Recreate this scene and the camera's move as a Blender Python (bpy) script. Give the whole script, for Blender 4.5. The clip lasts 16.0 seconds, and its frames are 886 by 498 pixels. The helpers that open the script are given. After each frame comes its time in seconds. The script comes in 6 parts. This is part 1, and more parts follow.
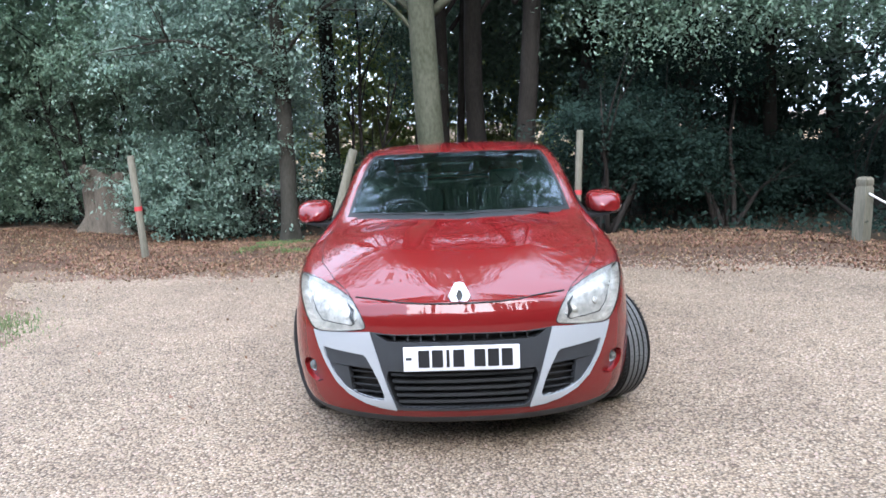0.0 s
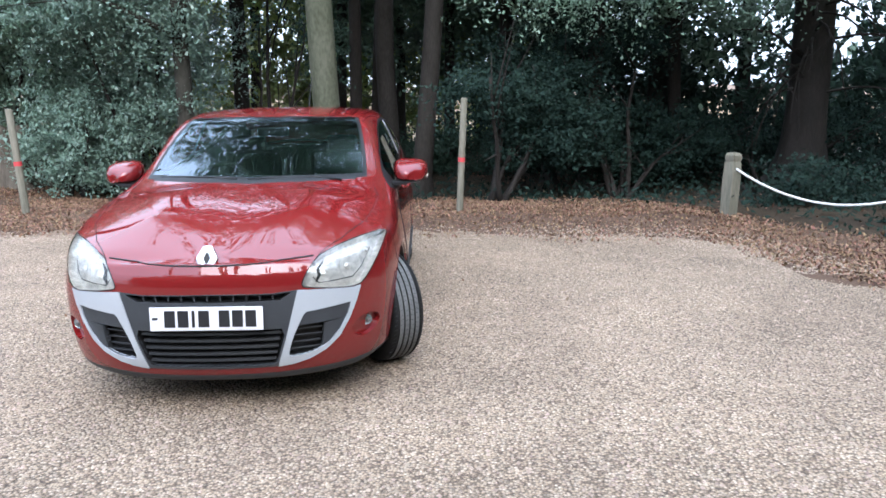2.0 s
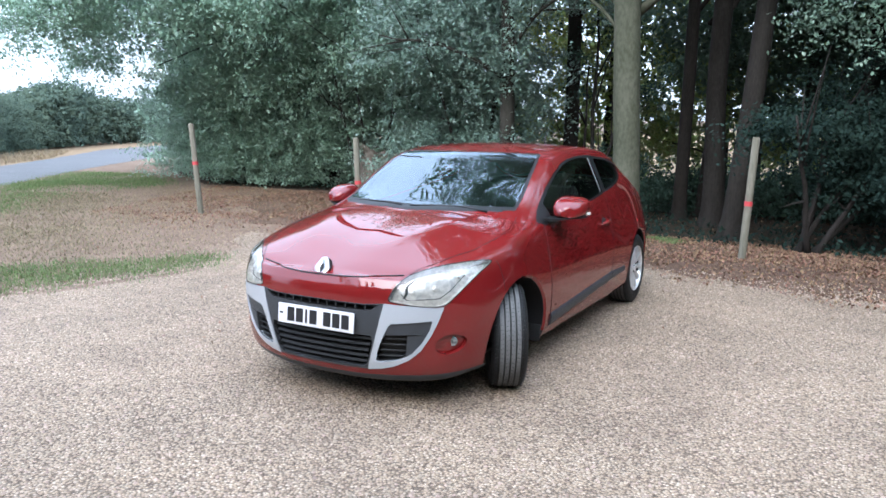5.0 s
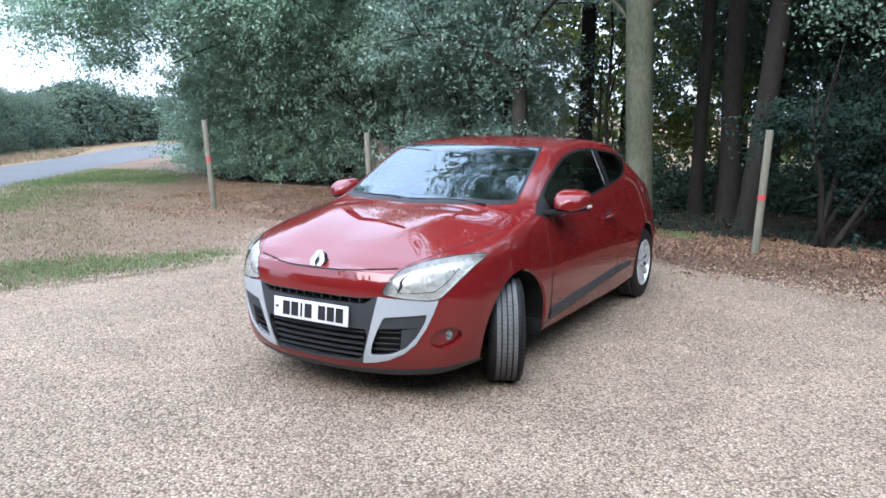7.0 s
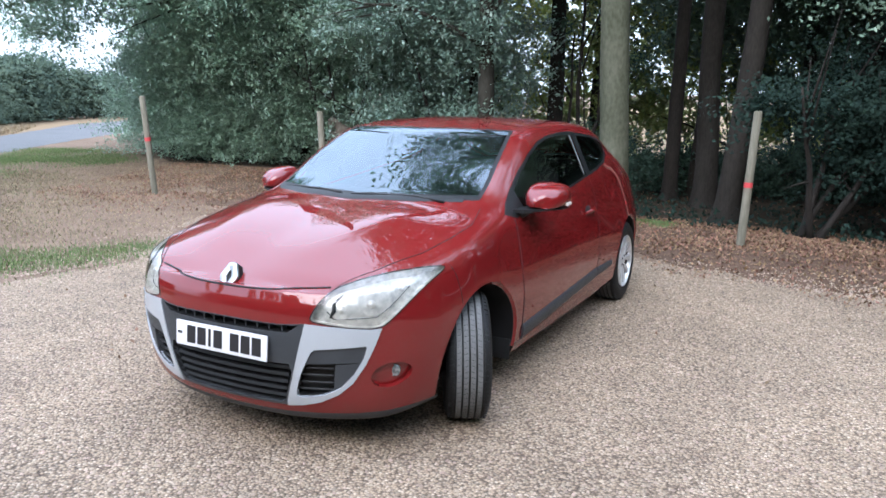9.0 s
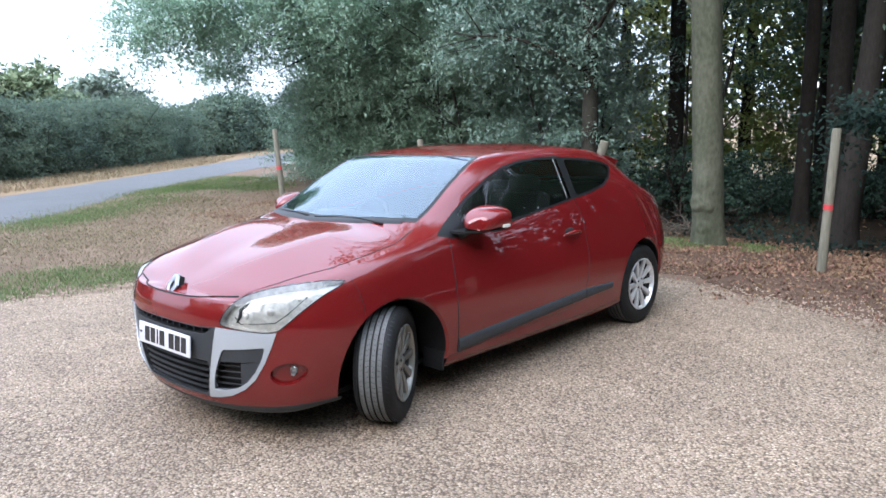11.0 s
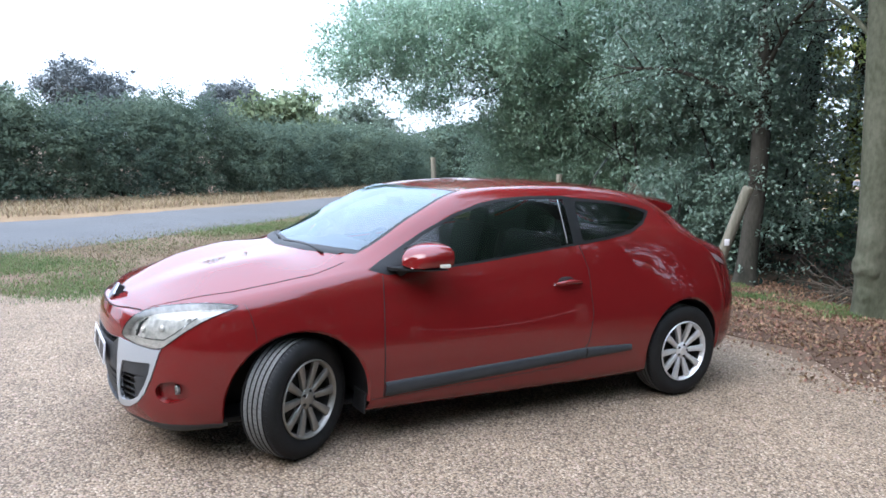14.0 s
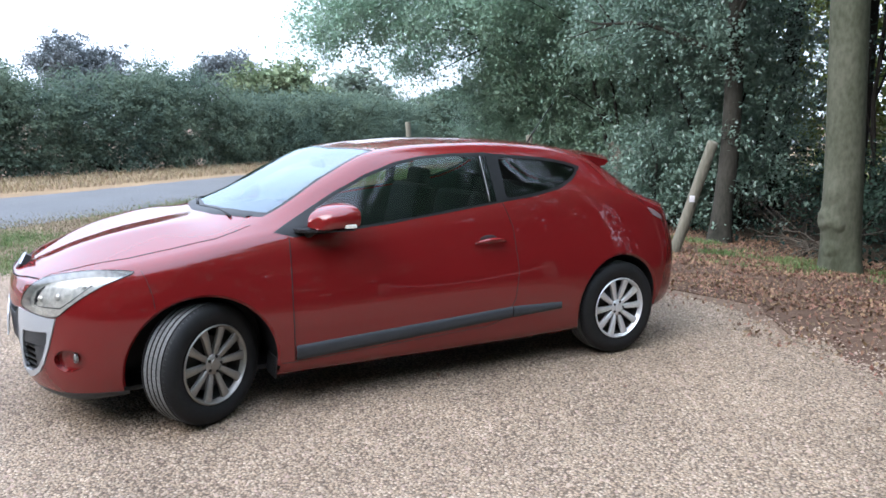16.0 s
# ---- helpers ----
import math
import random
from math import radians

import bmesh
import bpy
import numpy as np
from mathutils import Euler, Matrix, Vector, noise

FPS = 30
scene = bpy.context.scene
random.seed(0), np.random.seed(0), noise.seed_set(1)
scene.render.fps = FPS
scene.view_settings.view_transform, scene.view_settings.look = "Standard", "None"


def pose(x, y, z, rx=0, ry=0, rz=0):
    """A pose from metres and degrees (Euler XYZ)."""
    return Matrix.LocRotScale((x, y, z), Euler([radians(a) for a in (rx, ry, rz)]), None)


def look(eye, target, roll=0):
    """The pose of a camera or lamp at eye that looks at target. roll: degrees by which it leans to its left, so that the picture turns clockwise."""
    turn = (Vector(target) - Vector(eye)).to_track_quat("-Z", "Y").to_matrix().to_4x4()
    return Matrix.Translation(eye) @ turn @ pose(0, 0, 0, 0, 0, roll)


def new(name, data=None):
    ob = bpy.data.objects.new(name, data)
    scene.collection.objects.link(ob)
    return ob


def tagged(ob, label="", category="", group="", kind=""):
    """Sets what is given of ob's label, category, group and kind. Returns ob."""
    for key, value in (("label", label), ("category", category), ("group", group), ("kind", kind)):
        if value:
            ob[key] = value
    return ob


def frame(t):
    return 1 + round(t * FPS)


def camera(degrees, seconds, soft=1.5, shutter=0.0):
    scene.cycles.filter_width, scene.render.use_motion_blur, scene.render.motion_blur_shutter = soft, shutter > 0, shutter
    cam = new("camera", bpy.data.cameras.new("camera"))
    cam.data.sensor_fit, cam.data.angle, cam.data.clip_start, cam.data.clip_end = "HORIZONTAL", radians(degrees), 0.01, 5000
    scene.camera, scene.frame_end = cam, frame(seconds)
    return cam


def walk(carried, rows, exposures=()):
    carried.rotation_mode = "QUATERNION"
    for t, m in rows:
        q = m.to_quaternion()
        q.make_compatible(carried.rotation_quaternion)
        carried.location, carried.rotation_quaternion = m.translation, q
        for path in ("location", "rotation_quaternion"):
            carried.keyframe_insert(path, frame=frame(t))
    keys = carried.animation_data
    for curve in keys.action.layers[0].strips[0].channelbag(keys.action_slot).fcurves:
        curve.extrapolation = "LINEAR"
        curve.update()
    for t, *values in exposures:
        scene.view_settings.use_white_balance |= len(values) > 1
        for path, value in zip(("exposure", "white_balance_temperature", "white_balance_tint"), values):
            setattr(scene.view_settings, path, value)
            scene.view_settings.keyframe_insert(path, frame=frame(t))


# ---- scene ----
cam = camera(60.9, 16.0, 1.6)
PATH = [
    (0, (0.034, -5.446, 1.565), (-0.025, -3.474, 1.239), -2.3),
    (0.5, (0.088, -5.695, 1.577), (0.131, -3.722, 1.248), -0.9),
    (1, (0.35, -5.853, 1.569), (0.398, -3.887, 1.202), -0.2),
    (1.5, (0.692, -5.81, 1.559), (0.625, -3.858, 1.128), -0.3),
    (2, (1.02, -5.563, 1.577), (1.063, -3.609, 1.154), -0.4),
    (2.5, (1.348, -5.446, 1.594), (1.146, -3.485, 1.259), 0.5),
    (3, (1.576, -5.195, 1.565), (1.166, -3.278, 1.17), 2.0),
    (3.5, (1.832, -5.003, 1.595), (1.182, -3.149, 1.222), 1.3),
    (4, (2.182, -5.046, 1.59), (1.15, -3.37, 1.234), -1.7),
    (4.5, (2.382, -5.285, 1.594), (1.483, -3.535, 1.231), 0.2),
    (4.7, (2.452, -5.404, 1.617), (1.532, -3.663, 1.264), 0.4),
    (6.8, (2.748, -5.428, 1.597), (1.766, -3.714, 1.286), 0.3),
    (7, (2.647, -5.317, 1.592), (1.659, -3.613, 1.243), 0.0),
    (7.5, (2.501, -5.027, 1.58), (1.564, -3.314, 1.146), 0.2),
    (8, (2.365, -4.794, 1.587), (1.348, -3.125, 1.161), 1.1),
    (8.5, (2.215, -4.674, 1.585), (1.265, -2.961, 1.18), 0.6),
    (8.7, (2.226, -4.625, 1.585), (1.332, -2.882, 1.177), 0.2),
    (10.8, (3.486, -4.006, 1.626), (2.214, -2.496, 1.308), -0.0),
    (11, (3.613, -4.032, 1.615), (2.292, -2.569, 1.276), -1.5),
    (11.5, (3.858, -4.114, 1.646), (2.441, -2.755, 1.266), -2.1),
    (12, (4.121, -3.918, 1.636), (2.649, -2.601, 1.328), -0.1),
    (12.5, (4.176, -3.638, 1.625), (2.641, -2.399, 1.294), -0.4),
    (13, (4.249, -3.299, 1.613), (2.753, -2.01, 1.295), 0.5),
    (13.5, (4.387, -2.895, 1.606), (2.732, -1.816, 1.296), -0.4),
    (14, (4.418, -2.552, 1.594), (2.689, -1.578, 1.342), 1.1),
    (14.5, (4.61, -2.369, 1.58), (2.881, -1.394, 1.335), 2.4),
    (15, (4.694, -2.307, 1.575), (2.963, -1.343, 1.302), 1.0),
    (15.5, (4.711, -2.237, 1.569), (2.985, -1.266, 1.291), 0.3),
    (16, (4.603, -2.058, 1.541), (2.875, -1.107, 1.204), -0.5),
]
walk(cam, [(t, look(e, a, r)) for t, e, a, r in PATH], [(0, 2.38, 5880, 12), (4.5, 2.30, 5800, 11), (8.5, 2.25, 5860, 12), (11, 2.21, 5950, 12.5), (14, 2.22, 5950, 12.5), (16, 2.25, 6010, 12.5)])

# ---- light ----
SUN_ELEV, SUN_ROT = 38, 172
world = bpy.data.worlds.new("overcast_sky")
scene.world = world
world.use_nodes = True
wn = world.node_tree
sky = wn.nodes.new("ShaderNodeTexSky")
sky.sky_type = "NISHITA"
sky.sun_disc = False
sky.sun_elevation, sky.sun_rotation = radians(SUN_ELEV), radians(SUN_ROT)
sky.air_density, sky.dust_density, sky.ozone_density = 1.0, 1.5, 1.5
soft_sky = wn.nodes.new("ShaderNodeHueSaturation")
soft_sky.inputs["Saturation"].default_value = 0.5
wn.links.new(sky.outputs[0], soft_sky.inputs["Color"])
# a high, even cloud deck over the clear sky
deck = wn.nodes.new("ShaderNodeMix")
deck.data_type = "RGBA"
deck.inputs["Factor"].default_value = 0.8
deck.inputs["B"].default_value = (3.2, 3.7, 4.4, 1)
wn.links.new(soft_sky.outputs[0], deck.inputs["A"])
# the cloud grows brighter towards the zenith, as an overcast sky does
over = wn.nodes.new("ShaderNodeTexCoord")
height = wn.nodes.new("ShaderNodeSeparateXYZ")
wn.links.new(over.outputs["Generated"], height.inputs[0])
rise = wn.nodes.new("ShaderNodeMapRange")
rise.inputs["To Min"].default_value, rise.inputs["To Max"].default_value = 0.67, 2.25
wn.links.new(height.outputs["Z"], rise.inputs["Value"])
lit = wn.nodes.new("ShaderNodeVectorMath")
lit.operation = "SCALE"
wn.links.new(deck.outputs["Result"], lit.inputs[0])
wn.links.new(rise.outputs[0], lit.inputs["Scale"])
wn.links.new(lit.outputs[0], wn.nodes["Background"].inputs["Color"])
wn.nodes["Background"].inputs["Strength"].default_value = 0.138

sun = new("sun", bpy.data.lights.new("sun", "SUN"))
sun.data.energy, sun.data.angle, sun.data.color = 0.9, radians(50), (1.0, 0.94, 0.85)
_e, _a = radians(SUN_ELEV), radians(SUN_ROT)
sun.matrix_world = look((0, 0, 0), (-math.sin(_a) * math.cos(_e), -math.cos(_a) * math.cos(_e), -math.sin(_e)))

# ---- materials ----
def material(name, base, rough=0.6, metal=0.0, second=None, scale=8.0, fine=80.0, bump=0.0, bump_scale=None,
             coat=0.0, coat_rough=0.03, island=0.0, obj_random=0.0, spec=0.5, transl=0.0, stretch=None):
    """Principled material with colour variation at two scales and fine relief."""
    m = bpy.data.materials.new(name)
    m.use_nodes = True
    nt, n = m.node_tree, m.node_tree.nodes
    p = n["Principled BSDF"]
    p.inputs["Roughness"].default_value = rough
    p.inputs["Metallic"].default_value = metal
    p.inputs["Specular IOR Level"].default_value = spec
    p.inputs["Coat Weight"].default_value = coat
    p.inputs["Coat Roughness"].default_value = coat_rough
    second = second or tuple(c * 0.72 for c in base)
    tc = n.new("ShaderNodeTexCoord")
    vec = tc.outputs["Object"]
    if stretch:
        mp = n.new("ShaderNodeMapping")
        mp.inputs["Scale"].default_value = stretch
        nt.links.new(vec, mp.inputs["Vector"])
        vec = mp.outputs[0]
    big, small = n.new("ShaderNodeTexNoise"), n.new("ShaderNodeTexNoise")
    big.inputs["Scale"].default_value, big.inputs["Detail"].default_value = scale, 5
    small.inputs["Scale"].default_value, small.inputs["Detail"].default_value = fine, 4
    for t in (big, small):
        nt.links.new(vec, t.inputs["Vector"])
    add = n.new("ShaderNodeMath")
    add.operation = "ADD"
    nt.links.new(big.outputs[0], add.inputs[0])
    nt.links.new(small.outputs[0], add.inputs[1])
    ramp = n.new("ShaderNodeMapRange")
    ramp.inputs["From Min"].default_value, ramp.inputs["From Max"].default_value = 0.75, 1.25
    nt.links.new(add.outputs[0], ramp.inputs["Value"])
    mix = n.new("ShaderNodeMix")
    mix.data_type = "RGBA"
    mix.inputs["A"].default_value, mix.inputs["B"].default_value = (*base, 1), (*second, 1)
    nt.links.new(ramp.outputs[0], mix.inputs["Factor"])
    col = mix.outputs["Result"]
    if island or obj_random:
        src = n.new("ShaderNodeNewGeometry").outputs["Random Per Island"] if island else n.new("ShaderNodeObjectInfo").outputs["Random"]
        hs = n.new("ShaderNodeHueSaturation")
        amount = island or obj_random
        mr = n.new("ShaderNodeMapRange")
        mr.inputs["To Min"].default_value, mr.inputs["To Max"].default_value = 1 - amount, 1 + amount
        nt.links.new(src, mr.inputs["Value"])
        nt.links.new(mr.outputs[0], hs.inputs["Value"])
        mh = n.new("ShaderNodeMapRange")
        mh.inputs["To Min"].default_value, mh.inputs["To Max"].default_value = 0.5 - 0.06 * amount, 0.5 + 0.06 * amount
        wh = n.new("ShaderNodeTexWhiteNoise")
        wh.noise_dimensions = "1D"
        nt.links.new(src, wh.inputs["W"])
        nt.links.new(wh.outputs["Value"], mh.inputs["Value"])
        nt.links.new(mh.outputs[0], hs.inputs["Hue"])
        nt.links.new(col, hs.inputs["Color"])
        col = hs.outputs[0]
    nt.links.new(col, p.inputs["Base Color"])
    if bump:
        bt = n.new("ShaderNodeTexNoise")
        bt.inputs["Scale"].default_value, bt.inputs["Detail"].default_value = bump_scale or fine, 6
        nt.links.new(vec, bt.inputs["Vector"])
        b = n.new("ShaderNodeBump")
        b.inputs["Strength"].default_value, b.inputs["Distance"].default_value = min(1, bump), 0.01
        nt.links.new(bt.outputs[0], b.inputs["Height"])
        nt.links.new(b.outputs[0], p.inputs["Normal"])
    if transl:
        tr = n.new("ShaderNodeBsdfTranslucent")
        nt.links.new(col, tr.inputs["Color"])
        ms = n.new("ShaderNodeMixShader")
        ms.inputs[0].default_value = transl
        nt.links.new(p.outputs[0], ms.inputs[1])
        nt.links.new(tr.outputs[0], ms.inputs[2])
        nt.links.new(ms.outputs[0], n["Material Output"].inputs["Surface"])
    return m


def glass(name, tint, ior=1.5, rough=0.0, gloss=(1, 1, 1)):
    """A thin pane: what lies behind shows tinted, gloss grows with the angle."""
    m = bpy.data.materials.new(name)
    m.use_nodes = True
    nt, n = m.node_tree, m.node_tree.nodes
    n.remove(n["Principled BSDF"])
    tr, gl, fr, ms = (n.new("ShaderNode" + k) for k in ("BsdfTransparent", "BsdfGlossy", "Fresnel", "MixShader"))
    tr.inputs["Color"].default_value = (*tint, 1)
    gl.inputs["Roughness"].default_value = rough
    gl.inputs["Color"].default_value = (*gloss, 1)
    fr.inputs["IOR"].default_value = ior
    nt.links.new(fr.outputs[0], ms.inputs[0])
    nt.links.new(tr.outputs[0], ms.inputs[1])
    nt.links.new(gl.outputs[0], ms.inputs[2])
    nt.links.new(ms.outputs[0], n["Material Output"].inputs["Surface"])
    return m


def gravel_material():
    m = bpy.data.materials.new("pea_gravel")
    m.use_nodes = True
    nt, n = m.node_tree, m.node_tree.nodes
    p = n["Principled BSDF"]
    p.inputs["Roughness"].default_value = 0.85
    p.inputs["Specular IOR Level"].default_value = 0.25
    tc = n.new("ShaderNodeTexCoord")
    vor = n.new("ShaderNodeTexVoronoi")
    vor.inputs["Scale"].default_value = 76
    nt.links.new(tc.outputs["Object"], vor.inputs["Vector"])
    ramp = n.new("ShaderNodeValToRGB")
    sep = n.new("ShaderNodeSeparateColor")
    nt.links.new(vor.outputs["Color"], sep.inputs[0])
    nt.links.new(sep.outputs[0], ramp.inputs[0])
    el = ramp.color_ramp.elements
    el[0].position, el[0].color = 0.0, (0.150, 0.106, 0.076, 1)
    el[1].position, el[1].color = 1.0, (0.51, 0.402, 0.300, 1)
    for pos, c in ((0.3, (0.268, 0.194, 0.131)), (0.6, (0.374, 0.279, 0.191)), (0.85, (0.335, 0.262, 0.190))):
        e = el.new(pos)
        e.color = (*c, 1)
    # shade between the stones put into the colour: each cell darkens outwards
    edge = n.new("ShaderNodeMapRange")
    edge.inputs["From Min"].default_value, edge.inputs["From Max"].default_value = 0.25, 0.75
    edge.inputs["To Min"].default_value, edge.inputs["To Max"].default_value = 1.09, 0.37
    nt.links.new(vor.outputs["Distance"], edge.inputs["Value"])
    patch = n.new("ShaderNodeTexNoise")
    patch.inputs["Scale"].default_value, patch.inputs["Detail"].default_value = 0.55, 6
    nt.links.new(tc.outputs["Object"], patch.inputs["Vector"])
    pr = n.new("ShaderNodeMapRange")
    pr.inputs["From Min"].default_value, pr.inputs["From Max"].default_value = 0.3, 0.7
    pr.inputs["To Min"].default_value, pr.inputs["To Max"].default_value = 0.78, 1.12
    nt.links.new(patch.outputs[0], pr.inputs["Value"])
    damp = n.new("ShaderNodeTexNoise")
    damp.inputs["Scale"].default_value, damp.inputs["Detail"].default_value = 2.6, 8
    nt.links.new(tc.outputs["Object"], damp.inputs["Vector"])
    dr = n.new("ShaderNodeMapRange")
    dr.inputs["From Min"].default_value, dr.inputs["From Max"].default_value = 0.35, 0.65
    dr.inputs["To Min"].default_value, dr.inputs["To Max"].default_value = 0.92, 1.07
    nt.links.new(damp.outputs[0], dr.inputs["Value"])
    both = n.new("ShaderNodeMath")
    both.operation = "MULTIPLY"
    nt.links.new(pr.outputs[0], both.inputs[0])
    nt.links.new(dr.outputs[0], both.inputs[1])
    mul = n.new("ShaderNodeMath")
    mul.operation = "MULTIPLY"
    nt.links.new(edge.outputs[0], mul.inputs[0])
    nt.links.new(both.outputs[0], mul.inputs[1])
    soil = n.new("ShaderNodeTexNoise")
    soil.inputs["Scale"].default_value, soil.inputs["Detail"].default_value, soil.inputs["Roughness"].default_value = 0.38, 9, 0.62
    nt.links.new(tc.outputs["Object"], soil.inputs["Vector"])
    sr = n.new("ShaderNodeMapRange")
    sr.inputs["From Min"].default_value, sr.inputs["From Max"].default_value = 0.48, 0.66
    sr.inputs["To Min"].default_value, sr.inputs["To Max"].default_value = 0.0, 0.34
    nt.links.new(soil.outputs[0], sr.inputs["Value"])
    dirt = n.new("ShaderNodeMix")
    dirt.data_type = "RGBA"
    dirt.inputs["B"].default_value = (0.205, 0.145, 0.105, 1)
    nt.links.new(sr.outputs[0], dirt.inputs["Factor"])
    nt.links.new(ramp.outputs[0], dirt.inputs["A"])
    mx = n.new("ShaderNodeVectorMath")
    mx.operation = "SCALE"
    nt.links.new(dirt.outputs["Result"], mx.inputs[0])
    nt.links.new(mul.outputs[0], mx.inputs["Scale"])
    nt.links.new(mx.outputs[0], p.inputs["Base Color"])
    b = n.new("ShaderNodeBump")
    b.invert = True
    b.inputs["Strength"].default_value, b.inputs["Distance"].default_value = 0.9, 0.008
    nt.links.new(vor.outputs["Distance"], b.inputs["Height"])
    nt.links.new(b.outputs[0], p.inputs["Normal"])
    return m


M_PAINT = material("red_metallic_paint", (0.142, 0.0090, 0.0092), 0.50, 0.10, (0.130, 0.0082, 0.0084), 1.5, 900, coat=1.0, coat_rough=0.018, spec=0.0)
M_PAINT.node_tree.nodes["Principled BSDF"].inputs["Coat IOR"].default_value = 1.60
M_SILVER = material("silver_plastic_trim", (0.47, 0.50, 0.54), 0.25, 0.45, (0.42, 0.445, 0.48), 3, 500)
M_CHROME = material("chrome", (0.80, 0.80, 0.80), 0.10, 1.0, (0.74, 0.74, 0.75), 9, 200)
M_STEEL = material("brushed_badge_metal", (0.40, 0.40, 0.41), 0.28, 1.0, (0.30, 0.30, 0.31), 9, 200)
M_ALLOY = material("alloy_wheel_metal", (0.66, 0.66, 0.66), 0.36, 0.6, (0.54, 0.54, 0.54), 12, 160)
# front rims: brake dust, and the arch's shade put into the colour too
M_FRONTALLOY = material("brake_dusted_shaded_alloy", (0.27, 0.25, 0.222), 0.40, 0.6, (0.20, 0.185, 0.16), 12, 160)
M_STRIP = material("grey_pillar_strip", (0.21, 0.21, 0.215), 0.6, 0, (0.16, 0.16, 0.165), 9, 200)
M_TRIM = material("charcoal_plastic", (0.036, 0.039, 0.043), 0.5, 0, (0.029, 0.031, 0.034), 10, 500, 0.1, 700, spec=0.32)
M_BLACK = material("black_plastic", (0.012, 0.012, 0.013), 0.45, 0, (0.009, 0.009, 0.009), 10, 300, spec=0.25)
M_GAP = material("shut_line_dark", (0.010, 0.004, 0.004), 0.8)
M_TYRE = material("worn_tyre_rubber", (0.0085, 0.0085, 0.009), 0.62, 0, (0.014, 0.0135, 0.013), 9, 120, 0.15, 300, spec=0.22)
M_BARREL = material("dark_wheel_barrel", (0.030, 0.028, 0.026), 0.6, 0.3, (0.018, 0.017, 0.016), 12, 160)
M_TREAD = material("dusty_tread_rubber", (0.112, 0.111, 0.108), 0.85, 0, (0.075, 0.074, 0.072), 9, 120, 0.2, 300)
M_LENS_IN = material("headlamp_reflector", (0.70, 0.69, 0.66), 0.30, 0.35, (0.40, 0.40, 0.39), 10, 40)
M_CABIN = material("dark_cabin_trim", (0.013, 0.013, 0.015), 0.7, 0, (0.010, 0.010, 0.011), 6, 200)
M_SEAT = material("charcoal_seat_cloth", (0.014, 0.014, 0.016), 0.9, 0, (0.010, 0.010, 0.011), 12, 200, 0.1, 300)
M_PLATE = material("white_plate_acrylic", (0.62, 0.61, 0.63), 0.3, 0, (0.55, 0.54, 0.56), 5, 60)
M_PLATE_BAR = material("plate_black_print", (0.012, 0.012, 0.014), 0.4)
M_FOG = material("grey_fog_lens", (0.36, 0.37, 0.37), 0.12, 0.6, (0.08, 0.085, 0.09), 40, 90)
M_AMBER = material("clear_indicator", (0.75, 0.72, 0.66), 0.15, 0.2, (0.6, 0.56, 0.5), 30, 90)
M_TAILCLEAR = material("smoky_tail_lens", (0.24, 0.20, 0.19), 0.12, 0.1, (0.16, 0.13, 0.13), 30, 90)
M_TAIL = material("red_tail_lens", (0.16, 0.008, 0.010), 0.08, 0, coat=1.0)
M_GLASS = glass("green_tinted_glass", (0.66, 0.73, 0.70), 1.48)
M_SCREEN = glass("windscreen_glass", (0.55, 0.63, 0.60), 2.0, 0.0, (0.80, 0.91, 1.0))
M_DARKGLASS = glass("smoked_glass", (0.40, 0.45, 0.43), 1.48)
M_CLEAR = glass("clear_headlamp_plastic", (0.93, 0.93, 0.92), 1.5, 0.02)
M_GRAVEL = gravel_material()
M_EARTH = material("dry_leafy_earth", (0.118, 0.080, 0.057), 0.95, 0, (0.190, 0.135, 0.097), 1.2, 45, 0.8, 60, spec=0.1)
M_LEAFY = material("leafy_soil", (0.070, 0.044, 0.031), 0.95, 0, (0.110, 0.071, 0.050), 1.6, 38, 1.0, 45, spec=0.1)
# soil colour taken down to hold the shade under the trees
M_WOODFLOOR = material("shade_darkened_soil", (0.030, 0.022, 0.016), 0.95, 0, (0.055, 0.040, 0.027), 1.5, 30, 0.8, 40, spec=0.1)
M_ROAD = material("worn_asphalt", (0.100, 0.101, 0.104), 0.85, 0, (0.080, 0.081, 0.083), 0.8, 120, 0.5, 160, spec=0.3)
M_VERGE = material("dry_verge_grass", (0.235, 0.165, 0.098), 0.95, 0, (0.165, 0.115, 0.07), 1.2, 40, 0.8, 60, spec=0.1)
M_BARK = material("smooth_grey_bark", (0.084, 0.084, 0.060), 0.9, 0, (0.042, 0.047, 0.028), 2.6, 26, 0.7, 22, stretch=(1, 1, 0.5), spec=0.2)
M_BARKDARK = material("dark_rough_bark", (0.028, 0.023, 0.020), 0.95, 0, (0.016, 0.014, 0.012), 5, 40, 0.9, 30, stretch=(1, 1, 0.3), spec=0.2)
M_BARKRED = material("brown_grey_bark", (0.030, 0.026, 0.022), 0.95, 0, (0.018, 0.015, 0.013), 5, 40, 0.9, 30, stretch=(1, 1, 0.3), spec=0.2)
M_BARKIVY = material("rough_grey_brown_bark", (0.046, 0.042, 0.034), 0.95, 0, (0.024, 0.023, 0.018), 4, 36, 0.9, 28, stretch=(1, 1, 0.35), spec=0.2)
M_STUMP = material("weathered_stump_wood", (0.13, 0.11, 0.088), 0.95, 0, (0.06, 0.05, 0.04), 4, 30, 0.9, 22, stretch=(1, 1, 0.25), spec=0.2)
M_POST = material("weathered_post_wood", (0.185, 0.170, 0.132), 0.9, 0, (0.112, 0.106, 0.080), 6, 60, 0.5, 50, stretch=(1, 1, 0.12), spec=0.2)
M_TAPE = material("red_reflector_tape", (0.48, 0.045, 0.05), 0.4)
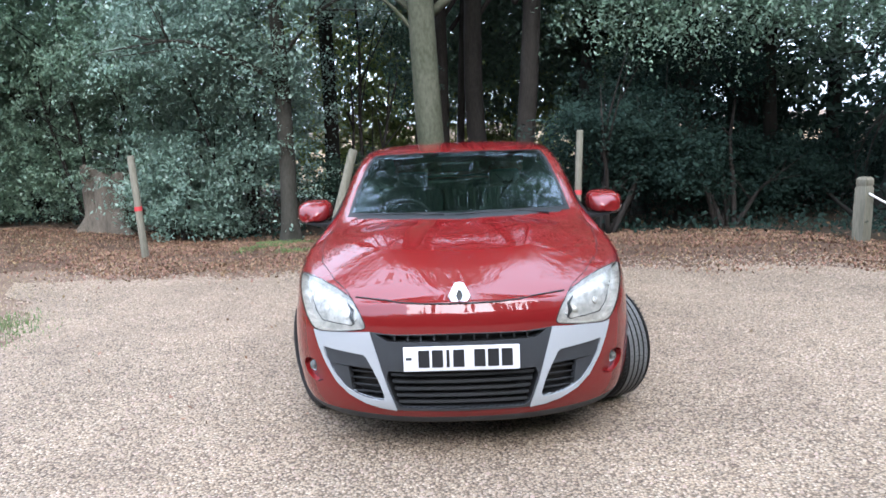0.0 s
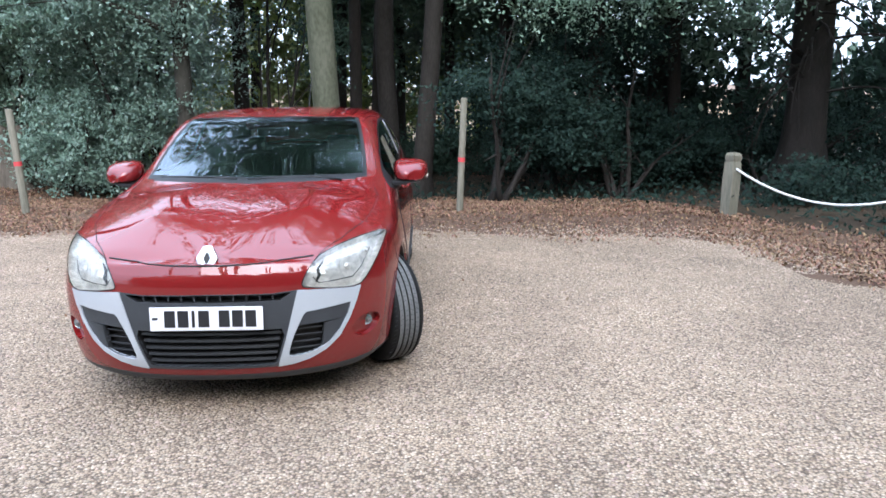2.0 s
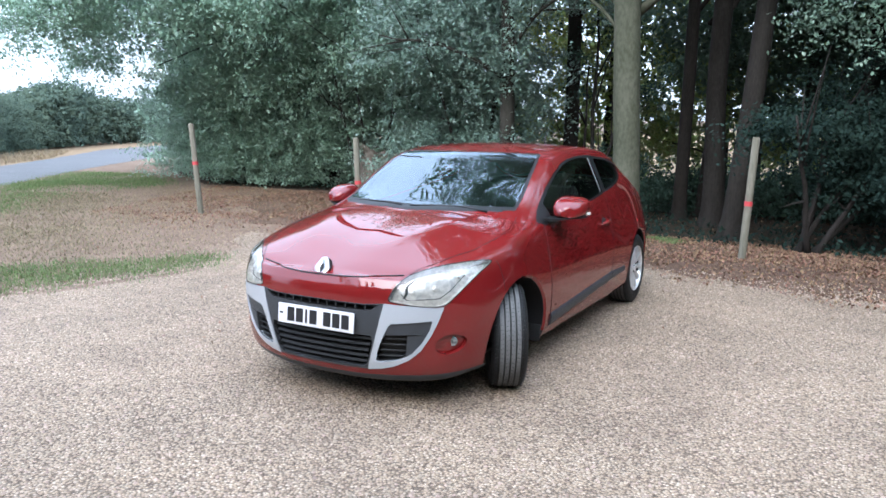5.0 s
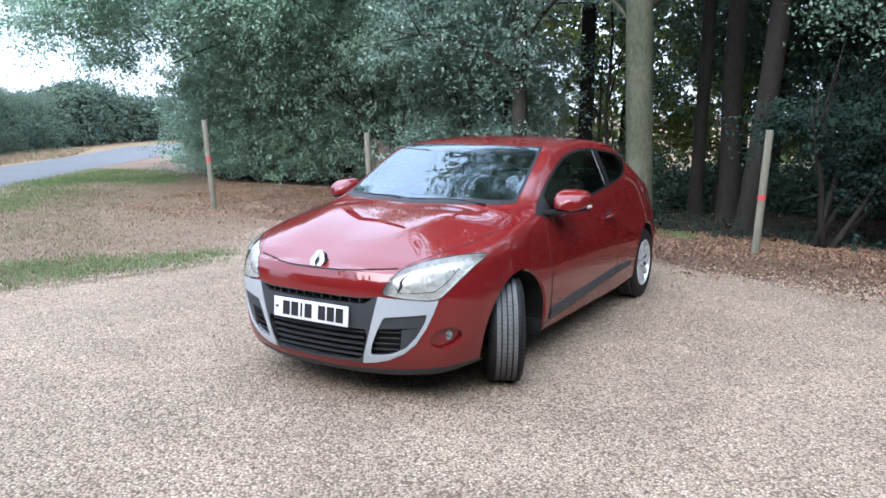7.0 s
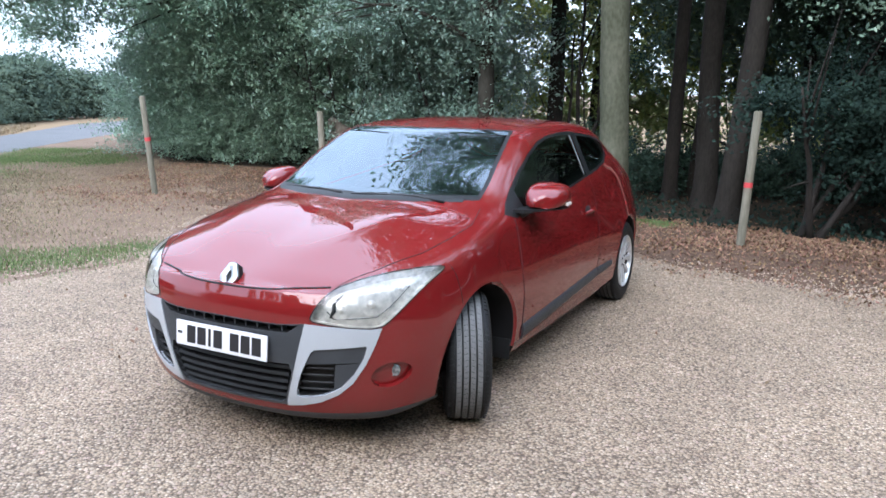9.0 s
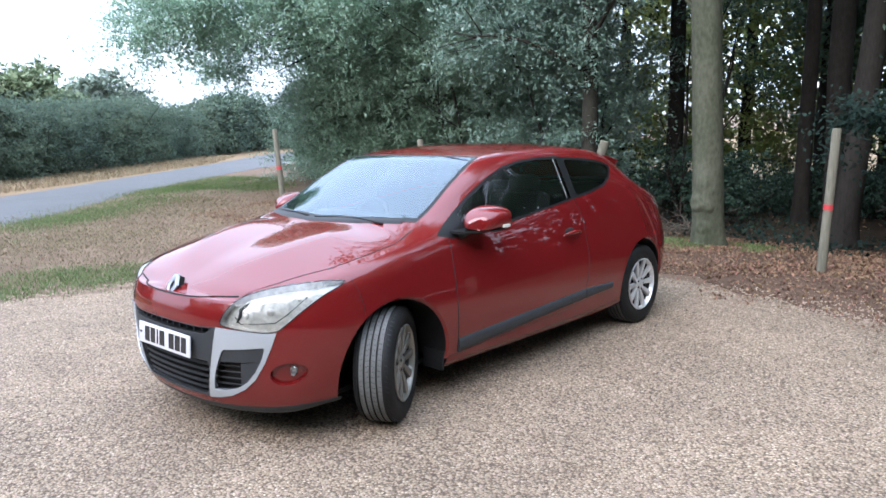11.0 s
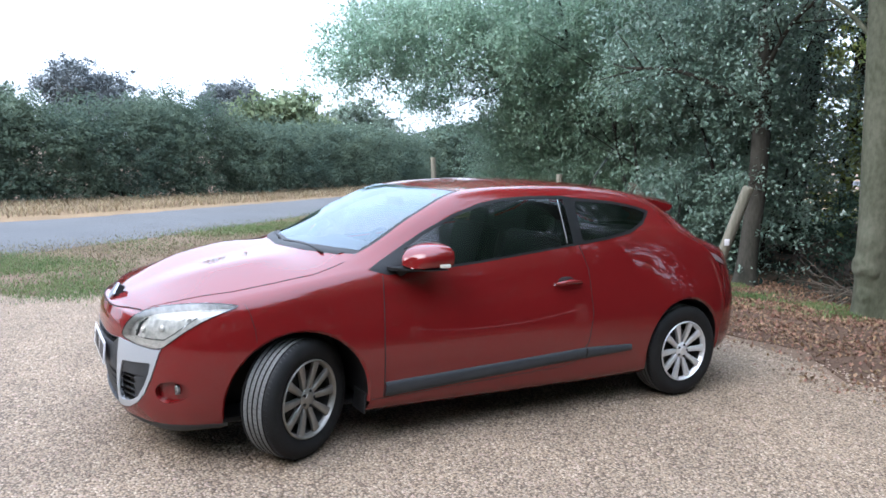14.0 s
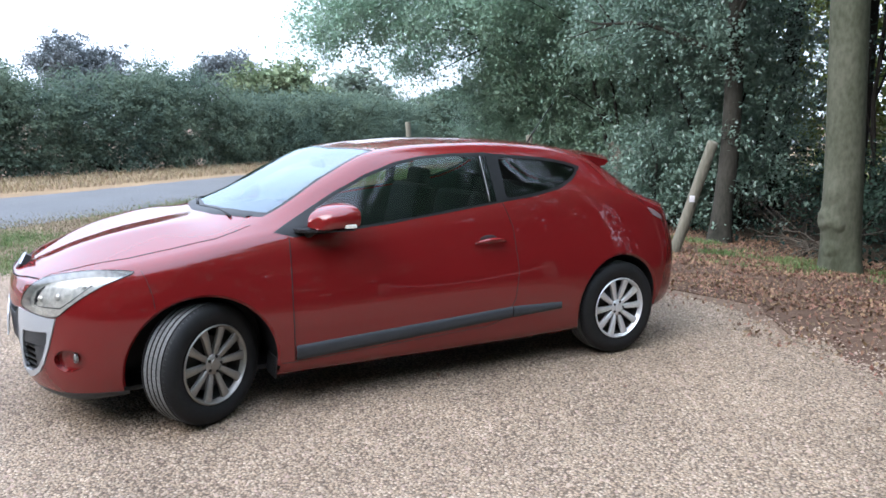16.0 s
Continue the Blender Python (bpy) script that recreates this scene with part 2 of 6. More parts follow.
M_ROPE = material("white_rope", (0.66, 0.64, 0.62), 0.9, 0, (0.52, 0.50, 0.48), 30, 200)
# holly green lifted and blued, so the colour holds a veil of glare
M_HOLLY = material("glare_lifted_holly_leaf", (0.128, 0.195, 0.152), 0.32, 0, (0.190, 0.268, 0.212), 1.6, 9, island=0.24, transl=0.38, spec=0.6)
# two leaf colours that carry the wood's shade in the colour itself
M_DARKLEAF = material("shade_darkened_leaf", (0.022, 0.042, 0.031), 0.7, 0, (0.040, 0.068, 0.048), 1.6, 9, island=0.24, transl=0.2, spec=0.15)
M_SHADELEAF = material("deep_shade_darkened_leaf", (0.010, 0.021, 0.017), 0.75, 0, (0.020, 0.036, 0.027), 1.6, 9, island=0.3, transl=0.15, spec=0.1)
M_MIDLEAF = material("woodland_leaf", (0.080, 0.128, 0.088), 0.5, 0, (0.130, 0.190, 0.125), 1.5, 8, island=0.35, transl=0.42, spec=0.35)
# paler than real foliage: hazy glare is put into this green
M_OAK = material("glare_lifted_broad_leaf", (0.165, 0.255, 0.182), 0.36, 0, (0.258, 0.360, 0.262), 1.4, 7, island=0.24, transl=0.48, spec=0.5)
# bright yellow-green: the sunlight beyond the wood is put into this colour
M_LIGHTLEAF = material("sun_tinted_leaf", (0.16, 0.21, 0.06), 0.5, 0, (0.24, 0.27, 0.08), 0.6, 7, island=0.45, transl=0.45)
M_HEDGE = material("hedge_leaf", (0.054, 0.086, 0.070), 0.8, 0, (0.096, 0.126, 0.082), 0.35, 3, island=0.16, transl=0.3, spec=0.15)
# distance haze is mixed into these three far leaf colours
M_FAR = material("haze_tinted_far_leaf", (0.14, 0.18, 0.14), 0.9, 0, (0.18, 0.22, 0.165), 0.3, 4, island=0.4, transl=0.2)
M_FARGREEN = material("haze_tinted_green_leaf", (0.135, 0.178, 0.098), 0.9, 0, (0.175, 0.215, 0.120), 0.3, 4, island=0.3, transl=0.25)
M_FARDARK = material("haze_tinted_dark_leaf", (0.115, 0.132, 0.138), 0.9, 0, (0.145, 0.162, 0.165), 0.3, 4, island=0.35, transl=0.1)
M_OLIVE = material("faded_olive_grass", (0.125, 0.118, 0.058), 0.8, 0, (0.165, 0.130, 0.075), 1.5, 9, island=0.35, transl=0.25)
M_GRASS = material("green_grass", (0.076, 0.136, 0.038), 0.7, 0, (0.132, 0.168, 0.060), 1.5, 9, island=0.4, transl=0.3)
M_STRAW = material("straw_grass", (0.27, 0.205, 0.12), 0.8, 0, (0.19, 0.145, 0.085), 1.5, 9, island=0.4, transl=0.2)
M_LITTER = material("fallen_leaf", (0.128, 0.068, 0.040), 0.85, 0, (0.225, 0.135, 0.082), 2, 9, island=0.45, transl=0.1)
M_STONE = material("loose_pebble", (0.30, 0.225, 0.168), 0.8, 0, (0.20, 0.147, 0.107), 3, 60, island=0.3)

# ---- mesh helpers ----
def mesh(name, verts, faces, mat, parent=None, smooth=True, normals=None, label=""):
    me = bpy.data.meshes.new(name)
    me.from_pydata([tuple(map(float, v)) for v in verts], [], [tuple(map(int, f)) for f in faces])
    me.materials.append(mat)
    me.update()
    if smooth:
        me.shade_smooth()
    if normals is not None:
        me.normals_split_custom_set_from_vertices([tuple(n) for n in normals])
    ob = new(name, me)
    ob.parent = parent
    if label:
        tagged(ob, label)
    return ob


def part(name, bm, mat, parent, label="", smooth=True, angle=35):
    """Links a bmesh as one mesh under a thing."""
    bmesh.ops.recalc_face_normals(bm, faces=bm.faces)
    me = bpy.data.meshes.new(name)
    bm.to_mesh(me)
    bm.free()
    me.materials.append(mat)
    if smooth:
        me.shade_smooth()
        me.set_sharp_from_angle(angle=radians(angle))
    ob = new(name, me)
    ob.parent = parent
    if label:
        tagged(ob, label)
    return ob


def thing(name, label, category, at=None, group="", kind=""):
    ob = new(name)
    if at is not None:
        ob.matrix_world = at
    return tagged(ob, label, category, group, kind)


def box(bm, size, m=None, bevel=0.0, seg=2):
    r = bmesh.ops.create_cube(bm, size=1.0)
    vs = r["verts"]
    bmesh.ops.scale(bm, vec=size, verts=vs)
    if bevel:
        es = list({e for v in vs for e in v.link_edges})
        r2 = bmesh.ops.bevel(bm, geom=es, offset=bevel, segments=seg, affect="EDGES", profile=0.6)
        vs = list({v for f in r2["faces"] for v in f.verts} | {v for v in vs if v.is_valid})
    if m is not None:
        bmesh.ops.transform(bm, matrix=m, verts=vs)
    return vs


def lathe(bm, profile, n=48, axis="x", closed=False):
    """Turns a profile of (along, radius) round an axis."""
    rings = []
    for a, r in profile:
        ring = []
        for k in range(n):
            c, s = math.cos(2 * math.pi * k / n) * r, math.sin(2 * math.pi * k / n) * r
            ring.append(bm.verts.new((a, c, s) if axis == "x" else (c, s, a)))
        rings.append(ring)
    pairs = list(zip(rings, rings[1:])) + ([(rings[-1], rings[0])] if closed else [])
    for p, q in pairs:
        for k in range(n):
            bm.faces.new((p[k], p[(k + 1) % n], q[(k + 1) % n], q[k]))
    return rings


def tube(points, radii, n=8, cap=True):
    """Vertices and faces of a tapering tube along points."""
    pts = [Vector(p) for p in points]
    vs, fs = [], []
    up = Vector((0.31, 0.95, 0.05))
    for i, p in enumerate(pts):
        d = (pts[min(i + 1, len(pts) - 1)] - pts[max(i - 1, 0)]).normalized()
        a = d.cross(up).normalized() if abs(d.dot(up)) < 0.95 else d.cross(Vector((1, 0, 0))).normalized()
        b = d.cross(a)
        r = radii[i] if hasattr(radii, "__len__") else radii
        for k in range(n):
            t = 2 * math.pi * k / n
            vs.append(p + (a * math.cos(t) + b * math.sin(t)) * r)
    for i in range(len(pts) - 1):
        for k in range(n):
            fs.append((i * n + k, i * n + (k + 1) % n, (i + 1) * n + (k + 1) % n, (i + 1) * n + k))
    if cap:
        fs.append(tuple(range(n))[::-1])
        fs.append(tuple(range((len(pts) - 1) * n, len(pts) * n)))
    return vs, fs


def join(*pieces):
    vs, fs = [], []
    for v, f in pieces:
        o = len(vs)
        vs += list(v)
        fs += [tuple(i + o for i in q) for q in f]
    return vs, fs


def curve(table, t):
    """Smooth curve through a table of (t, value)."""
    ts = [a for a, _ in table]
    vals = [b for _, b in table]
    if t <= ts[0]:
        return vals[0]
    if t >= ts[-1]:
        return vals[-1]
    i = next(k for k in range(len(ts) - 1) if ts[k + 1] >= t)
    slope = [(vals[k + 1] - vals[k]) / (ts[k + 1] - ts[k]) for k in range(len(ts) - 1)]

    def tangent(k):
        if k == 0:
            return slope[0]
        if k == len(ts) - 1:
            return slope[-1]
        a, b = slope[k - 1], slope[k]
        return 0.0 if a * b <= 0 else 2 * a * b / (a + b)
    h = ts[i + 1] - ts[i]
    u = (t - ts[i]) / h
    return ((2 * u**3 - 3 * u**2 + 1) * vals[i] + (u**3 - 2 * u**2 + u) * h * tangent(i)
            + (-2 * u**3 + 3 * u**2) * vals[i + 1] + (u**3 - u**2) * h * tangent(i + 1))

# ---- the car ----
# x to the car's left, y to its rear, z up; the axles lie at y = -1.32 and 1.32
PLAN = [(0, -2.195), (0.25, -2.182), (0.45, -2.135), (0.62, -2.055), (0.745, -1.945), (0.825, -1.79), (0.868, -1.58),
        (0.892, -1.32), (0.898, -0.9), (0.899, -0.3), (0.899, 0.3), (0.902, 0.9), (0.908, 1.30), (0.885, 1.60), (0.835, 1.80),
        (0.74, 1.95), (0.55, 2.05), (0.3, 2.09), (0, 2.10)]
SIDE_LOW = [(-2.2, 0.185), (-2.0, 0.195), (-1.75, 0.222), (-1.0, 0.212), (0.9, 0.178), (1.7, 0.235), (2.1, 0.28)]
SHOULDER_Z = [(-2.1, 0.774), (-2.04, 0.798), (-1.9, 0.82), (-1.64, 0.862), (-1.2, 0.932), (-0.9, 0.965), (-0.3, 0.985), (0.4, 1.045),
              (0.9, 1.085), (1.3, 1.065), (1.7, 0.985), (2.0, 0.94)]
SHOULDER_IN = [(-2.2, 0.032), (-2.05, 0.040), (-1.8, 0.043), (-1.5, 0.04), (-1.2, 0.055), (-0.9, 0.072), (0.3, 0.078), (1.0, 0.10),
               (1.5, 0.115), (2.1, 0.09)]
RAIL_X = [(-2.1, 0.30), (-2.0, 0.50), (-1.8, 0.585), (-1.5, 0.645), (-1.2, 0.69), (-1.0, 0.705), (-0.6, 0.672), (-0.3, 0.648),
          (0.0, 0.655), (0.4, 0.665), (0.8, 0.655), (1.2, 0.61), (1.5, 0.56), (2.0, 0.45)]
RAIL_Z = [(-2.1, 0.782), (-2.0, 0.826), (-1.8, 0.885), (-1.5, 0.945), (-1.2, 0.992), (-1.0, 1.035), (-0.6, 1.245), (-0.3, 1.362),
          (0.0, 1.392), (0.4, 1.397), (0.8, 1.375), (1.1, 1.335), (1.3, 1.275), (1.45, 1.20), (1.6, 1.11), (1.8, 1.0), (2.0, 0.93)]
TOP_Z = [(-2.145, 0.777), (-2.0, 0.842), (-1.85, 0.905), (-1.65, 0.962), (-1.4, 1.008), (-1.2, 1.035), (-1.1, 1.075), (-0.6, 1.283),
         (-0.36, 1.372), (-0.1, 1.408), (0.2, 1.424), (0.5, 1.420), (1.0, 1.385), (1.3, 1.335), (1.45, 1.255), (1.6, 1.175), (1.8, 1.045), (2.0, 0.955)]


def spline2(points, n):
    """Evenly spaced points on a smooth plan curve, with the inward normals."""
    p = [np.array(a, float) for a in points]
    p = [np.array((-p[1][0], p[1][1]))] + p + [np.array((-p[-2][0], p[-2][1]))]
    dense = []
    for i in range(1, len(p) - 2):
        for u in np.linspace(0, 1, 40, endpoint=False):
            a, b, c, d = p[i - 1:i + 3]
            dense.append(0.5 * (2 * b + (c - a) * u + (2 * a - 5 * b + 4 * c - d) * u**2 + (3 * b - a - 3 * c + d) * u**3))
    dense.append(p[-2])
    dense = np.array(dense)
    length = np.concatenate(([0], np.cumsum(np.linalg.norm(np.diff(dense, axis=0), axis=1))))
    s = np.linspace(0, length[-1], n)
    out = np.stack([np.interp(s, length, dense[:, k]) for k in (0, 1)], 1)
    out[0, 0] = out[-1, 0] = 0
    tan = np.gradient(out, axis=0)
    tan /= np.linalg.norm(tan, axis=1)[:, None]
    nor = np.stack([-tan[:, 1], tan[:, 0]], 1)
    nor[0], nor[-1] = (0, 1), (0, -1)
    return out, nor


def rounded(keys, fr, steps):
    """A polyline with its corners rounded; fr: how far the rounding reaches along each side."""
    k = [np.array(a, float) for a in keys]
    out = [k[0]]
    for i in range(1, len(k) - 1):
        a = k[i] + (k[i - 1] - k[i]) * fr[i]
        b = k[i] + (k[i + 1] - k[i]) * fr[i]
        for u in np.linspace(0, 1, steps):
            out.append((1 - u)**2 * a + 2 * u * (1 - u) * k[i] + u**2 * b)
        nxt = k[i + 1] + (k[i] - k[i + 1]) * (fr[i + 1] if i + 1 < len(k) - 1 else 0)
        gap = np.linalg.norm(nxt - b)
        if i + 1 < len(k):
            for u in (0.25, 0.5, 0.75):
                out.append(b + (nxt - b) * u)
    out.append(k[-1])
    return out


def skin():
    """The left half of the car's outer skin as a bmesh."""
    pts, nor = spline2(PLAN, 210)
    cols = []
    for (px, py), (nx, ny) in zip(pts, nor):
        low = curve(SIDE_LOW, py)
        front = max(0.0, min(1.0, (-1.75 - py) / 0.35))
        rear = max(0.0, min(1.0, (py - 1.7) / 0.3))

        def at(inset, z):
            return np.array((max(0.0, px + nx * inset), py + ny * inset, z))
        k4 = at(curve(SHOULDER_IN, py), curve(SHOULDER_Z, py + 0.0))
        y = k4[1]
        xs = k4[0]
        xr = min(curve(RAIL_X, y), 0.80 * xs)
        zc = curve(TOP_Z, y)
        full = curve(RAIL_X, y)
        zr = zc - (zc - curve(RAIL_Z, y)) * (xr / full)**2
        # the bonnet carries two ridges that draw together towards the badge
        ramp = max(0.0, min(1.0, (-1.08 - y) / 0.42))
        nose = max(0.0, min(1.0, (y + 2.12) / 0.40))
        ridge = ramp * ramp * (3 - 2 * ramp) * nose * nose * (3 - 2 * nose)
        share = 0.42 + ridge * (0.10 + 0.16 * max(0.0, min(1.0, (y + 2.1) / 0.9)))
        keys = [at(0.22, low - 0.01), at(0.045 + 0.03 * front, low), at(0.012, low + 0.13), at(-0.004, 0.60 + 0.06 * rear + 0.085 * front), k4,
                np.array((xr, y, zr)), np.array((share * xr, y, zc + 0.004 + 0.013 * ridge)), np.array((0, y, zc + 0.004 - 0.007 * ridge))]
        cabin = max(0.0, min(1.0, (y + 1.15) / 0.35))
        fr = [0, 0.42, 0.48, 0.48, 0.30 - 0.06 * cabin - 0.14 * front, 0.46 - 0.22 * cabin, 0.5 - 0.30 * ridge, 0]
        cols.append(rounded(keys, fr, 6))
    bm = bmesh.new()
    grid = [[bm.verts.new(tuple(p)) for p in c] for c in cols]
    for a, b in zip(grid, grid[1:]):
        for i in range(len(a) - 1):
            bm.faces.new((a[i], b[i], b[i + 1], a[i + 1]))
    bmesh.ops.remove_doubles(bm, verts=bm.verts, dist=0.0004)
    bmesh.ops.dissolve_degenerate(bm, edges=bm.edges, dist=0.0002)
    return bm


def inside(poly, u, v):
    hit = False
    for (a, b), (c, d) in zip(poly, poly[1:] + poly[:1]):
        if (b > v) != (d > v) and u < (c - a) * (v - b) / (d - b) + a:
            hit = not hit
    return hit


def cut(bm, poly, axes, tag, cond):
    """Cuts an outline, seen along the third axis, into the skin and tags the faces within."""
    i, j = axes
    us, vs = [p[0] for p in poly], [p[1] for p in poly]
    pad = 0.06
    cand = set()
    for f in bm.faces:
        c = f.calc_center_median()
        if min(us) - pad < c[i] < max(us) + pad and min(vs) - pad < c[j] < max(vs) + pad and cond(c, f.normal):
            cand.add(f)
    for (a, b), (c, d) in zip(poly, poly[1:] + poly[:1]):
        near = []
        for f in cand:
            fu, fv = [v.co[i] for v in f.verts], [v.co[j] for v in f.verts]
            if max(fu) > min(a, c) - 0.002 and min(fu) < max(a, c) + 0.002 and max(fv) > min(b, d) - 0.002 and min(fv) < max(b, d) + 0.002:
                near.append(f)
        if not near:
            continue
        co, no = [0, 0, 0], [0, 0, 0]
        co[i], co[j] = a, b
        no[i], no[j] = d - b, -(c - a)
        if abs(no[i]) + abs(no[j]) < 1e-9:
            continue
        cand.difference_update(near)
        geom = near + list({e for f in near for e in f.edges}) + list({v for f in near for v in f.verts})
        r = bmesh.ops.bisect_plane(bm, geom=geom, dist=1e-6, plane_co=co, plane_no=no)
        cand.update(g for g in r["geom"] if isinstance(g, bmesh.types.BMFace))
    for f in cand:
        c = f.calc_center_median()
        if inside(poly, c[i], c[j]):
            f.material_index = tag


def smooth_outline(points, n=5):
    """Rounds the corners of an outline a little."""
    out = []
    for k in range(len(points)):
        a, b, c = (np.array(points[(k + o) % len(points)], float) for o in (-1, 0, 1))
        la, lc = np.linalg.norm(a - b), np.linalg.norm(c - b)
        p, q = b + (a - b) * min(0.35, 0.03 / la), b + (c - b) * min(0.35, 0.03 / lc)
        for u in np.linspace(0, 1, n):
            out.append(tuple((1 - u)**2 * p + 2 * u * (1 - u) * b + u**2 * q))
    return out


def inset_outline(points, d):
    """The outline moved inwards by d."""
    area = sum(a[0] * b[1] - b[0] * a[1] for a, b in zip(points, points[1:] + points[:1]))
    s = 1 if area > 0 else -1
    out = []
    for k in range(len(points)):
        a, b, c = (np.array(points[(k + o) % len(points)], float) for o in (-1, 0, 1))
        e, g = (b - a) / (np.linalg.norm(b - a) + 1e-9), (c - b) / (np.linalg.norm(c - b) + 1e-9)
        n1, n2 = np.array((-e[1], e[0])) * s, np.array((-g[1], g[0])) * s
        m = n1 + n2
        m /= max(0.35, np.dot(m, m) / 2)
        out.append(tuple(b + m * d))
    return out


(T_BODY, T_HOOD, T_DOOR, T_FRIT, T_SCREEN, T_DSEAL, T_DGLASS, T_QSEAL, T_QGLASS, T_LAMP, T_SILVER, T_GRILLE, T_POCKET, T_CARRIER,
 T_FOG, T_ARCH, T_LIP, T_HATCH, T_BUMPER, T_SLOT, T_POCKETBAR, T_TAIL, T_CLEARTAIL) = range(23)

SIDE, FRONT, ABOVE = (1, 2), (0, 2), (0, 1)
on_side = lambda c, n: c.x > 0.45 and c.z > 0.0
on_front = lambda c, n: c.y < -1.45 and c.z < 1.0
on_top = lambda c, n: c.z > 0.70

HOOD = [(-0.01, -2.3), (0.30, -2.3), (0.50, -2.052), (0.60, -1.90), (0.70, -1.66), (0.735, -1.45), (0.745, -1.25), (0.70, -1.06),
        (0.52, -1.11), (0.30, -1.185), (-0.01, -1.215)]
SCREEN = [(-0.01, -1.205), (0.30, -1.18), (0.50, -1.105), (0.62, -1.02), (0.662, -0.985), (0.645, -0.80), (0.60, -0.50), (0.555, -0.275),
          (0.30, -0.325), (-0.01, -0.345)]
DOOR = [(-0.89, 0.96), (-0.905, 0.60), (-0.90, 0.295), (0.30, 0.325), (0.42, 0.36), (0.485, 0.46), (0.515, 0.63), (0.495, 0.90), (0.42, 1.06),
        (-0.80, 1.06)]
DWIN = [(-0.965, 0.975), (-0.86, 0.945), (-0.60, 0.955), (-0.28, 0.978), (0.32, 1.038), (0.455, 1.052), (0.46, 1.335), (0.39, 1.346), (0.15, 1.346), (-0.05, 1.335),
        (-0.21, 1.308), (-0.40, 1.248), (-0.60, 1.160), (-0.82, 1.045)]
DGLASS = [(-0.735, 0.962), (-0.60, 0.969), (-0.28, 0.992), (0.400, 1.060), (0.395, 1.324), (0.15, 1.330), (-0.05, 1.319), (-0.21, 1.290), (-0.40, 1.230),
          (-0.60, 1.140), (-0.73, 1.070)]
QWIN = [(0.455, 1.052), (0.66, 1.070), (0.88, 1.105), (1.02, 1.160), (1.12, 1.236), (1.0, 1.272), (0.81, 1.305), (0.46, 1.335)]
LAMP = [(0.425, 0.662), (0.55, 0.642), (0.66, 0.632), (0.700, 0.640), (0.740, 0.690), (0.782, 0.765), (0.816, 0.842), (0.76, 0.853), (0.67, 0.845),
        (0.58, 0.825), (0.50, 0.792), (0.455, 0.730)]
SILVER = [(0.412, 0.650), (0.55, 0.640), (0.66, 0.630), (0.694, 0.634), (0.672, 0.560), (0.640, 0.480), (0.590, 0.395), (0.530, 0.340), (0.45, 0.300),
          (0.38, 0.282), (0.305, 0.272), (0.312, 0.300), (0.345, 0.400), (0.375, 0.510)]
POCKET = [(0.440, 0.540), (0.52, 0.548), (0.60, 0.556), (0.648, 0.562), (0.630, 0.500), (0.595, 0.435), (0.545, 0.375), (0.48, 0.338), (0.42, 0.325),
          (0.352, 0.318), (0.375, 0.400), (0.405, 0.470)]
POCKETBAR = [(0.408, 0.474), (0.622, 0.486), (0.648, 0.562), (0.44, 0.540)]
CARRIER = [(-0.01, 0.645), (0.30, 0.642), (0.412, 0.650), (0.375, 0.510), (0.345, 0.400), (0.312, 0.300), (0.305, 0.272), (-0.01, 0.268)]
POCKETFILL = [(0.528, 0.474), (0.622, 0.486), (0.650, 0.56), (0.66, 0.48), (0.60, 0.40), (0.545, 0.345), (0.512, 0.345)]
SLOT = [(-0.01, 0.640), (0.30, 0.637), (0.385, 0.641), (0.335, 0.608), (-0.01, 0.604)]
GRILLE = [(-0.01, 0.465), (0.335, 0.468), (0.345, 0.43), (0.302, 0.300), (0.28, 0.285), (-0.01, 0.280)]
ARCHES = ((-1.360, 0.325, 0.380), (1.335, 0.31, 0.355))


def disc(cy, cz, r, n=40):
    return [(cy + r * math.cos(2 * math.pi * k / n), cz + r * math.sin(2 * math.pi * k / n)) for k in range(n)]


